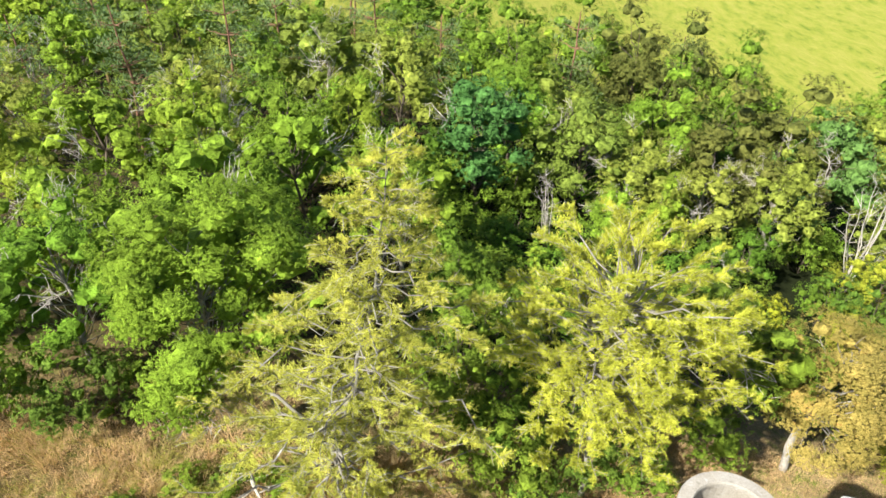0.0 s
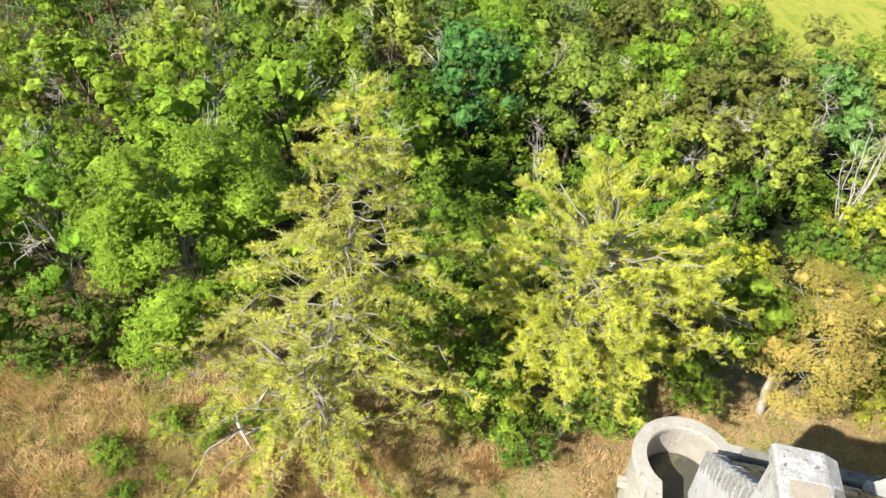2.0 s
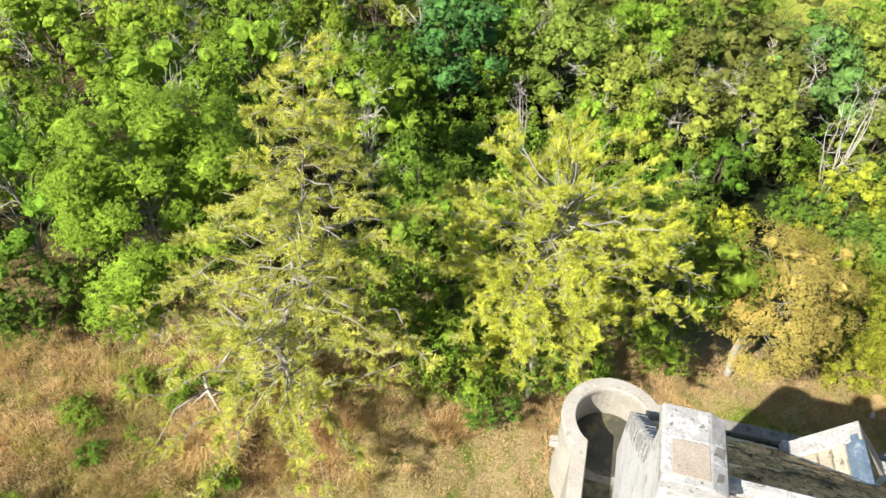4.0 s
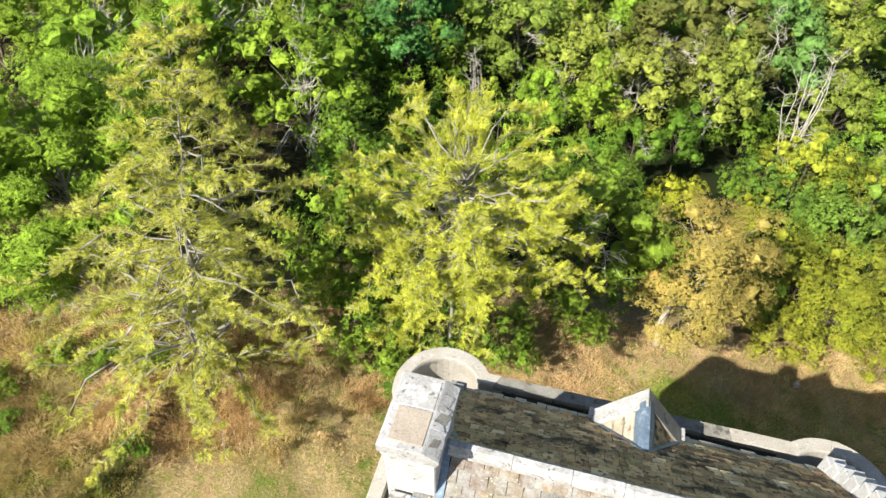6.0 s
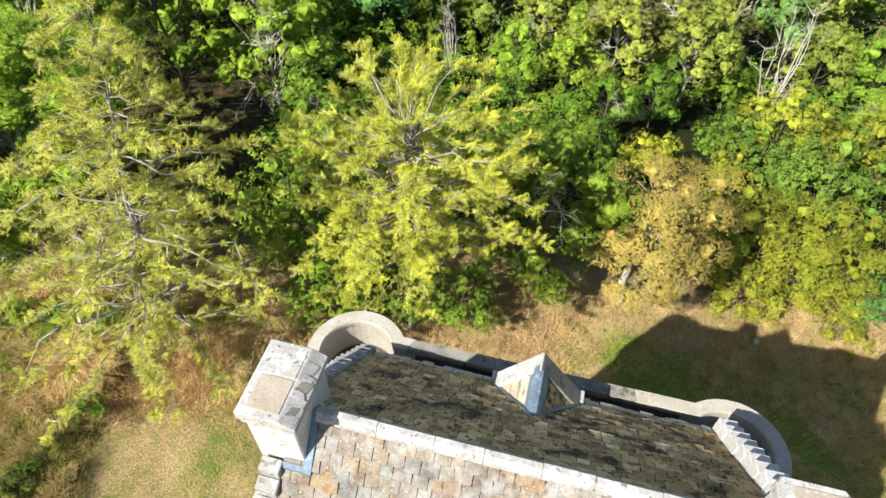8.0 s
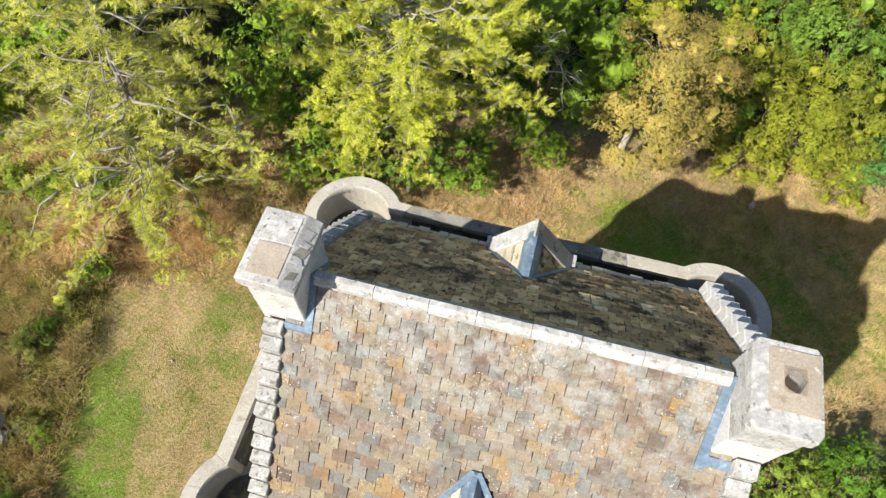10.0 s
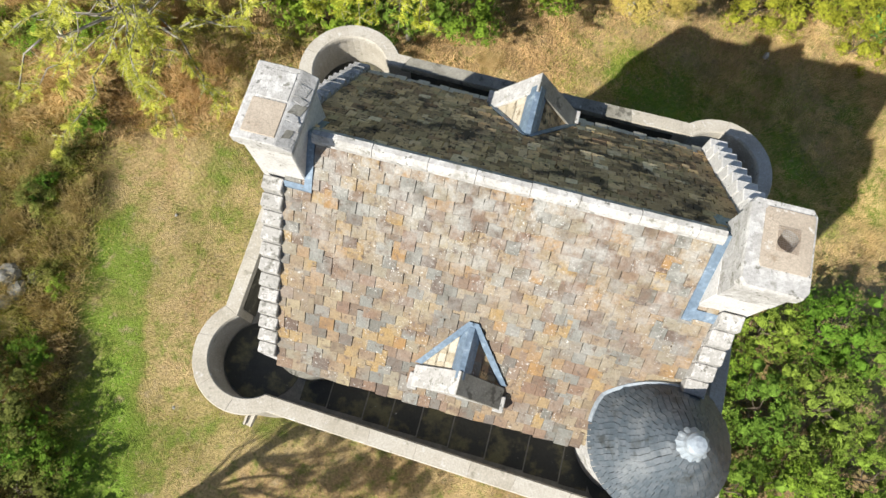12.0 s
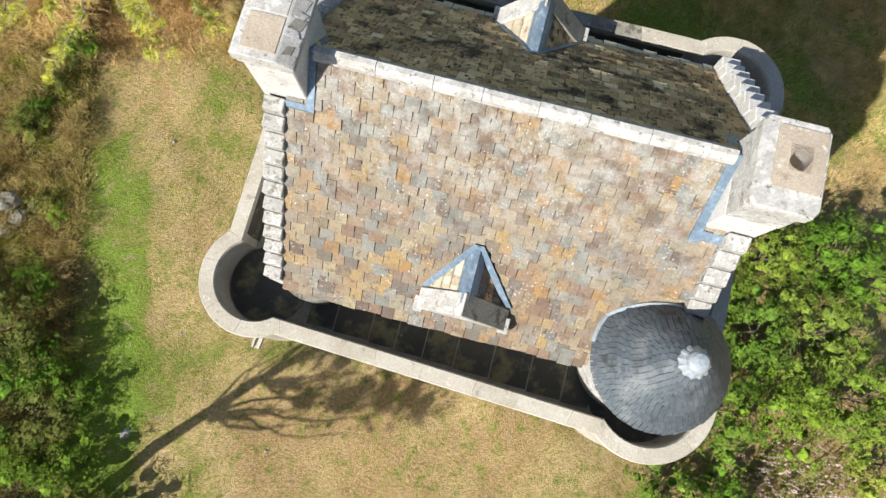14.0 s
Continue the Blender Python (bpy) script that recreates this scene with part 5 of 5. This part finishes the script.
for gx in np.arange(-30, 44, 3.7):
    for gy in np.arange(26, 66, 3.7):
        x, y = gx + spin.uniform(-1.3, 1.3), gy + spin.uniform(-1.3, 1.3)
        if y < 27 + 0.45 * max(0.0, x - 12) + 0.2 * max(0.0, -8 - x) or (x > 22 and y < 46) or (x < -1 and y < 50) or abs(x - 4) > 6 + 0.72 * y or spin.random() < 0.35:
            continue
        if min(math.hypot(x - a, y - b) for a, b, *_ in WOOD) < 2.6 or math.hypot(x - 9.5, y - 48) < 2.5 or math.hypot(x - 38, y - 48) < 3:
            continue
        # dark leaf again, colouring in the shade beneath the trees
        leaf = ("dark", "dark", "dark", "ash")[int(spin.integers(4))]
        again(UNDER, x, y, float(spin.uniform(0, 360)), float(spin.uniform(1.0, 1.9)), LEAVES[leaf][1].replace("broadleaf tree in leaf", "undergrowth bush between the trees"), "shrub", "undergrowth", wide=float(spin.uniform(1.2, 1.6)), leaf=LEAVES[leaf][0])

again(BARE, 9.5, 49.5, 70, 0.66, "bleached dead tree among the green wood")

SHRUBS = [
    (29.5, 24.5, 1.5, "bright"), (33.0, 27.0, 1.8, "bright"), (24.0, 38.4, 1.0, "yellow"), (25.6, 39.2, 0.8, "yellow"), (32.0, 21.6, 0.8, "bright"), (36.0, 22.5, 1.5, "teal"), (42.0, 25.0, 2.0, "ash"), (27.5, 29.0, 1.5, "bright"), (24.4, 26.6, 1.2, "dark"), (28.5, 26.5, 1.6, "bright"), (31.5, 25.0, 1.5, "bright"),
    (35.0, 33.0, 1.9, "ash"), (3.0, 20.5, 1.5, "dark"), (7.0, 20.5, 1.1, "ash"), (4.6, 18.4, 0.8, "ash"), (9.6, 20.8, 1.1, "dark"), (3.0, 23.0, 1.6, "dark"), (1.0, 24.0, 1.8, "dark"), (14.5, 25.0, 1.4, "dark"), (-14.6, 22.0, 1.0, "dark"), (-17.2, 21.0, 1.2, "ash"), (-21.0, 20.6, 1.5, "dark"), (39.0, 19.5, 1.4, "bright"),
    (21.0, 6.8, 0.9, "ash"), (23.5, 5.0, 1.1, "ash"), (20.5, 4.0, 1.0, "dark"), (25.5, 1.5, 1.2, "olive"), (22.5, 1.5, 1.1, "ash"), (20.0, 1.0, 1.0, "ash"), (18.0, -1.0, 0.8, "dark"), (20.5, -2.0, 1.1, "ash"), (23.5, -1.8, 1.1, "dark"), (26.5, -1.5, 1.2, "ash"), (28.5, 4.0, 1.2, "ash"), (26.5, 5.0, 1.1, "dark"), (17.8, 2.2, 0.8, "ash"), (18.0, -5.5, 0.9, "ash"), (20.5, -6.0, 0.9, "dark"), (28.5, -4.5, 1.1, "olive"), (17.3, -8.3, 0.8, "dark"),
    (-8.5, 1.5, 1.05, "ash"), (-9.5, -1.5, 1.2, "dark"), (-6.8, -1.6, 0.85, "ash"), (-7.5, -4.5, 0.9, "dark"), (-5.0, -6.0, 0.9, "ash"), (-10.5, 3.8, 0.7, "dark"), (-6.0, -3.6, 0.7, "dark"), (-7.8, 3.4, 0.5, "dark"), (-7.2, 0.2, 0.7, "dark"), (-5.7, -1.0, 0.5, "dark"), (33.0, 38.0, 1.3, "ash"), (30.5, 36.5, 1.1, "bright"), (36.5, 41.0, 1.2, "ash"), (33.5, 43.0, 1.2, "ash"), (36.0, 45.8, 1.1, "bright"), (40.2, 46.5, 1.3, "ash"), (43.2, 47.5, 1.6, "ash"), (39.2, 42.6, 1.4, "bright"), (36.0, 37.6, 1.3, "ash"), (42.2, 39.4, 1.8, "bright"), (46.5, 40.5, 1.9, "ash"), (31.0, 40.8, 1.0, "dark"), (40.5, 35.5, 1.7, "ash"), (45.5, 33.5, 1.9, "dark")]
for x, y, s, leaf in SHRUBS:
    mat, lab = LEAVES.get(leaf, (LEAF_YELLOW, "yellow-leaved shrub at the wood's edge"))
    if leaf == "ash":
        mat = LEAF_SCRUB
    elif leaf == "bright":
        mat, lab = LEAF_GORSE, "yellowing olive-green leafy shrub"
    if x < -4 and y < 5:
        mat, lab = LEAVES["brown" if leaf == "ash" else "dark"]
    low = 0.55 if x < -4 and y < 5 else 1.0
    again(THICKET if y < 10 else FINE if x > 20 and y < 31 else SHRUB, x, y, float(spin.uniform(0, 360)), s * low * float(spin.uniform(0.8, 1.45)), lab.replace("broadleaf tree", "leafy shrub"), "shrub", "shrubs", wide=s, leaf=mat)


WEED = plant(broadleaf("weed_clump", 69, 0.95, 0.6, LEAF_DARK, BARK_DARK, 14, 55, 0.10, 0.0, 0.0), -8.3, 10.4, "dark green weed clump in rough grass", "weeds", "weed clumps")
for o in WEED.children:
    tagged(o, kind="stuff")
weeds = np.random.default_rng(73)
for k in range(26):
    x, y = weeds.uniform(-14.5, -6.8), weeds.uniform(6.0, 18.5)
    leaf = ("dark", "brown", "dark")[k % 3]
    mat, lab = LEAVES[leaf]
    s = float(weeds.uniform(0.5, 1.3))
    again(WEED, x, y, float(weeds.uniform(0, 360)), s, lab.replace("broadleaf tree in leaf", "weed clump in rough grass"), "weeds", "weed clumps", wide=s * 1.2, leaf=mat)


def rock(name, seed, x, y, size, mat, label):
    """A weathered boulder, sunk a little into the ground."""
    bm = bmesh.new()
    bmesh.ops.create_icosphere(bm, subdivisions=3, radius=1.0)
    for v in bm.verts:
        d = v.co.normalized()
        k = 1 + 0.35 * noise.noise(d * 1.4 + Vector((seed, 0, 0))) + 0.15 * noise.noise(d * 4 + Vector((0, seed, 0)))
        v.co = Vector((d.x * k * size[0], d.y * k * size[1], d.z * k * size[2]))
    me = bpy.data.meshes.new(name)
    bm.to_mesh(me)
    bm.free()
    me.materials.append(mat)
    ob = new(name, me)
    ob.matrix_basis = pose(x, y, float(ground_z(np.float64(x), np.float64(y))) + size[2] * 0.25, 0, 0, seed * 37)
    tagged(ob, label, "rock", "rocks")


for i, (x, y, a, b, c) in enumerate(((-9.3, 6.6, 0.55, 0.4, 0.4), (-8.8, 6.0, 0.4, 0.3, 0.3), (-9.9, 6.2, 0.5, 0.35, 0.35), (-9.2, 5.5, 0.3, 0.3, 0.25), (-8.4, 6.6, 0.25, 0.3, 0.2))):
    rock("rock", i + 1, x, y, (a, b, c), ROCK, "grey broken rock in the rough grass")
for i, (x, y, a) in enumerate(((-4.25, -2.55, 0.26), (-3.1, 9.6, 0.07), (-2.4, 1.4, 0.08), (1.2, -3.4, 0.07))):
    rock("stone", i + 11, x, y, (a, a * 0.8, a * 0.5), ROCK, "small pale stone lying on the lawn")
rock("stone", 31, 26.6, 20.6, (0.2, 0.14, 0.3), BARK_DEAD, "white stone standing in the shaded grass")


def flower_spikes(x, y, seed, count):
    """A stand of pink flowering spikes with narrow leaves."""
    rng = np.random.default_rng(seed)
    herb = new("willowherb")
    stems, petals, blades = Shape(), [], []
    for _ in range(count):
        p = np.array([rng.normal() * 1.1, rng.normal() * 0.8, 0.0])
        top = p + np.array([rng.normal() * 0.15, rng.normal() * 0.15, rng.uniform(0.9, 1.5)])
        tube(stems, bent(rng, p, top, 4, 0.1), [0.010, 0.009, 0.007, 0.004], 3)
        n = 16
        f = rng.uniform(0.5, 1.0, n)[:, None]
        petals.append(leaf_quads(rng, p + (top - p) * f, rng.normal(size=(n, 3)) + np.array([0, 0, 0.3]), np.full(n, 0.07), np.full(n, 0.055)))
        f = rng.uniform(0.1, 0.6, n)[:, None]
        blades.append(leaf_quads(rng, p + (top - p) * f, rng.normal(size=(n, 3)) + np.array([0, 0, 0.5]), np.full(n, 0.16), np.full(n, 0.03)))
    part("stalk", stems, GRASS_GREEN, herb)
    part("bloom", quads_mesh("bloom", np.concatenate(petals), FLOWER), FLOWER, herb, "pink flower heads")
    part("foliage", quads_mesh("foliage", np.concatenate(blades), LEAF_SCRUB), LEAF_SCRUB, herb)
    for o in herb.children:
        tagged(o, kind="stuff")
    plant(herb, x, y, "stand of faded pink flowering willowherb", "flowers", "flowers")


for i, (x, y) in enumerate(((23.6, -4.6), (25.6, -4.2), (24.6, -5.8), (22.2, -5.6), (26.8, -5.6), (21.4, -7.2), (23.2, -7.0), (25.4, -7.4))):
    flower_spikes(x, y, 90 + i, 40)

plant(broadleaf("thin_tree", 61, 14.5, 3.4, LEAF_ASH, BARK_DARK, 34, 120, 0.2, 0.0, 0.46, 0.3, (0.2, 0.1), 1.5, (1.2, -1.6)), -7.0, -7.0, "thin half-bare tree beside the lawn")

# ---------------------------------------------------------------- grass


def grass(name, seed, count, box, mat, label, tall, keep):
    """Tufts of thin blades over a stretch of ground; keep(x, y) gives the chance that a tuft stands there."""
    rng = np.random.default_rng(seed)
    x, y = rng.uniform(box[0], box[1], count), rng.uniform(box[2], box[3], count)
    ok = rng.random(count) < keep(x, y)
    x, y = x[ok], y[ok]
    c, s = math.cos(radians(15)), math.sin(radians(15))
    lx, ly = (x - 9.87) * c - (y - 4.01) * s, (x - 9.87) * s + (y - 4.01) * c
    out = (np.abs(lx + 0.1) > 5.0) | (np.abs(ly + 0.2) > 4.3)
    x, y = x[out], y[out]
    n = len(x)
    blades = []
    for _ in range(6):
        at = np.stack([x + rng.normal(size=n) * 0.07, y + rng.normal(size=n) * 0.07, ground_z(x, y) - 0.04], -1)
        way = np.stack([rng.normal(size=n) * 0.55 + 0.15, rng.normal(size=n) * 0.55 + 0.1, np.ones(n)], -1)
        blades.append(leaflets(at, way, tall * rng.uniform(0.5, 1.3, n), np.full(n, 0.018), unit(np.array([-0.5, -0.4, 1.0]) + rng.normal(size=(n, 3)) * 0.5)))
    tagged(new(name, quads_mesh(name, np.concatenate(blades), mat)), label, "grass", kind="stuff")


def wave(x, y, k=0.5, a=0.0):
    return 0.5 + 0.5 * np.sin(k * x + 1.7 * np.sin(k * 0.7 * y + a)) * np.cos(k * 0.9 * y + 1.1 * np.sin(k * 0.6 * x - a))


bank = lambda x, y: np.clip((y - 12.5) / 2, 0, 1) * np.clip((25.5 - y) / 2, 0, 1)
rough = lambda x, y: np.clip((-6.2 - x) / 0.8, 0, 1)
grass("tall_dry_grass", 81, 26000, (-24, 34, 12, 26), GRASS_STRAW, "long straw-coloured dry grass on the bank", 0.32, lambda x, y: bank(x, y) * np.clip((18 - x) / 3, 0.3, 1) * (0.2 + 0.8 * wave(x, y, 0.9)))
grass("russet_grass", 84, 18000, (-11, 6, 12.5, 19.5), GRASS_RUSSET, "tall russet-brown dead grass clumps", 0.85, lambda x, y: np.clip(1.6 * wave(x, y, 0.75, 0.6) - 1.0, 0, 1) * np.clip((y - 12.5 - 0.25 * (x + 7)) / 1.5, 0, 1))
grass("rough_grass", 82, 17000, (-14, -5.5, -8, 16), GRASS_OLIVE, "rough dry grass beside the clearing", 0.8, lambda x, y: rough(x, y) * np.clip(2.2 * wave(x, y, 1.6, 1) - 0.6, 0.05, 1) * np.clip((y + 2) / 5, 0.3, 1))
grass("rough_green_grass", 86, 26000, (-14, -5.5, -8, 16), GRASS_GREEN, "rough green grass and weeds beside the clearing", 0.5, lambda x, y: rough(x, y) * np.clip(1.1 - 2.2 * wave(x, y, 1.6, 1), 0.03, 0.5))
grass("shaded_grass", 87, 14000, (14, 42, 10, 23), GRASS_GREEN, "green grass in the tower's shade", 0.22, lambda x, y: np.clip((x - 14.5) / 2, 0, 1) * (0.3 + 0.7 * wave(x, y, 1.1, 3)))
grass("short_grass", 83, 34000, (-8, 26, -9, 20), GRASS_GREEN, "short green grass of the clearing", 0.11, lambda x, y: wave(x, y, 0.45, 2.0) ** 1.5 * np.where((y < 0.5) & (x > -1), 0.35, 1))
grass("short_straw", 85, 18000, (-8, 26, -9, 20), GRASS_STRAW, "short straw-dry grass of the clearing", 0.10, lambda x, y: (1 - wave(x, y, 0.45, 2.0)) ** 1.5)

grass("shaded_straw", 88, 14000, (21, 42, 9, 23), GRASS_STRAW, "pale dry grass in the tower's shade", 0.45, lambda x, y: np.clip((x - 22) / 3, 0, 1) * np.clip(2 * wave(x, y, 0.9, 1.5) - 0.5, 0.05, 1))



def clumps(name, seed, count, box, mat, label, tall, keep, blades=46, radius=0.42):
    """Dense separate clumps of arching blades, with bare dark ground showing between them."""
    rng = np.random.default_rng(seed)
    x, y = rng.uniform(box[0], box[1], count), rng.uniform(box[2], box[3], count)
    ok = rng.random(count) < keep(x, y)
    x, y = np.repeat(x[ok], blades), np.repeat(y[ok], blades)
    n = len(x)
    big = np.repeat(rng.uniform(0.55, 1.35, n // blades), blades)
    lean = np.repeat(rng.normal(size=(n // blades, 2)) * 0.35, blades, axis=0)
    off = rng.normal(size=(n, 2)) * radius * big[:, None] * 0.5
    at = np.c_[x + off[:, 0], y + off[:, 1], ground_z(x + off[:, 0], y + off[:, 1]) - 0.05]
    way = np.c_[off / radius * 0.45 + lean + rng.normal(size=(n, 2)) * 0.22, np.ones(n)]
    size = tall * big * rng.uniform(0.45, 1.1, n)
    tip = at + unit(way) * size[:, None] * 0.75
    face = unit(np.array([-0.5, -0.5, 0.9]) + rng.normal(size=(n, 3)) * 0.45)
    out = np.concatenate([leaflets(at, way, size, np.full(n, 0.022), face), leaflets(tip, way * (1.6, 1.6, 0.35), size * 0.4, np.full(n, 0.015), face)])
    tagged(new(name, quads_mesh(name, out, mat)), label, "grass", kind="stuff")


slope = lambda x, y: np.clip((y - 11.5 - 0.12 * (x + 14)) / 1.5, 0, 1) * np.clip((21.5 - y) / 1.5, 0, 1) * np.clip((1 - x) / 3, 0, 1)
edge_of_lawn = lambda x, y: np.clip((-6.0 - x + 0.4 * np.sin(y * 0.9)) / 0.5, 0, 1)
clumps("straw_clump", 101, 1500, (-24, 2, 10, 21), GRASS_STRAW, "tufted straw-dry grass on the rough bank", 0.72, lambda x, y: slope(x, y) * (0.25 + 0.75 * wave(x, y, 1.3, 0.4)))
clumps("russet_clump", 102, 600, (-22, 4, 11, 20), GRASS_RUSSET, "orange-brown dead grass tufts on the bank", 0.8, lambda x, y: slope(x, y) * np.clip(1.6 * wave(x, y, 0.8, 2.2) - 0.5, 0, 1))
clumps("green_clump", 103, 1000, (-22, 0, 10, 20), GRASS_GREEN, "green weedy grass tufts on the bank", 0.55, lambda x, y: slope(x, y) * np.clip(1.3 - 1.9 * wave(x, y, 1.1, 1.0), 0, 1))
clumps("rough_straw_clump", 104, 900, (-15, -5.6, -2, 13), GRASS_OLIVE, "long straw-dry grass tufts beside the lawn", 0.6, lambda x, y: edge_of_lawn(x, y) * (0.2 + 0.8 * wave(x, y, 1.2, 0.2)))
clumps("rough_green_clump", 105, 800, (-15, -5.6, -6, 13), GRASS_GREEN, "coarse green grass tufts beside the lawn", 0.5, lambda x, y: edge_of_lawn(x, y) * np.clip(1.3 - 1.6 * wave(x, y, 1.2, 0.2), 0, 1))
clumps("shaded_clump", 106, 900, (20, 40, 8, 23), GRASS_STRAW, "tangled pale dry stems in the tower's shade", 0.7, lambda x, y: np.clip((x - 20.5 - 0.3 * (y - 14)) / 2.5, 0, 1) * (0.25 + 0.75 * wave(x, y, 1.1, 0.9)), 30, 0.5)
clumps("meadow_straw", 108, 1500, (7, 34, 15.5, 24), GRASS_STRAW, "long pale straw grass below the trees", 0.42, lambda x, y: np.clip((y - 15.5 - 0.12 * np.clip(x - 8, 0, 20)) / 1.5, 0, 1) * (0.35 + 0.65 * wave(x, y, 1.0, 2.6)), 26, 0.5)
clumps("meadow_green", 109, 1700, (13, 31, 9.5, 21.5), GRASS_GREEN, "long green grass beside the tower", 0.34, lambda x, y: np.clip((x - 13.5) / 1.5, 0, 1) * np.clip((30 - x) / 5, 0, 1) * np.clip((21.3 - y) / 2, 0, 1) * (0.3 + 0.7 * wave(x, y, 0.9, 0.3)) * (np.hypot(x - 9.87, y - 4.0) > 7.4), 26, 0.5)
clumps("lawn_tuft", 107, 2000, (-6.5, 20, -8, 16), GRASS_GREEN, "small green tufts in the dry lawn", 0.15, lambda x, y: np.clip(1.7 * wave(x, y, 0.5, 2.0) - 0.55, 0.03, 1) * ((x - 9.87) ** 2 + (y - 4) ** 2 > 50), 22, 0.3)


def tussock(seed, radius, tall, mat, count):
    """A dense clump of arching dead grass."""
    rng = np.random.default_rng(seed)
    clump = new("grass_tussock")
    p = rng.normal(size=(count, 2)) * radius * 0.42
    at = np.c_[p, np.full(count, -0.12)]
    way = np.c_[p / radius * 0.4 + rng.normal(size=(count, 2)) * 0.25 + (0.15, -0.2), np.ones(count)]
    length = tall * rng.uniform(0.5, 1.15, count) * (1.1 - 0.35 * np.minimum(1, np.hypot(*p.T) / radius))
    tip = at + unit(way) * length[:, None] * 0.8
    blades = np.concatenate([leaflets(at, way, length, np.full(count, 0.032), unit(np.array([-0.5, -0.6, 0.8]) + rng.normal(size=(count, 3)) * 0.4)),
                             leaflets(tip, way * (1.6, 1.6, 0.1), length * 0.45, np.full(count, 0.022), unit(np.array([-0.3, -0.4, 1.0]) + rng.normal(size=(count, 3)) * 0.3))])
    part("tuft", quads_mesh("tuft", blades, mat), mat, clump)
    tagged(clump.children[0], kind="stuff")
    return clump


TUFTS = [plant(tussock(91, 1.4, 1.4, GRASS_RUSSET, 2200), -7.7, 15.2, "large tussock of pinkish straw-dead grass", "grass", "grass tussocks"),
         plant(tussock(92, 0.5, 0.7, GRASS_OLIVE, 420), -9.4, 13.6, "tussock of straw-dry grass", "grass", "grass tussocks")]
for k in range(64):
    if k < 44:
        x, y = spin.uniform(-13.5, -6.6), spin.uniform(2.5, 17.5)
    else:
        x, y = spin.uniform(-5, 16), spin.uniform(15.5, 20.5)
    s = float(spin.uniform(0.5, 1.1))
    again(TUFTS[1], x, y, float(spin.uniform(0, 360)), s, "tussock of straw-dry grass", "grass", "grass tussocks", wide=s * float(spin.uniform(0.8, 1.3)))
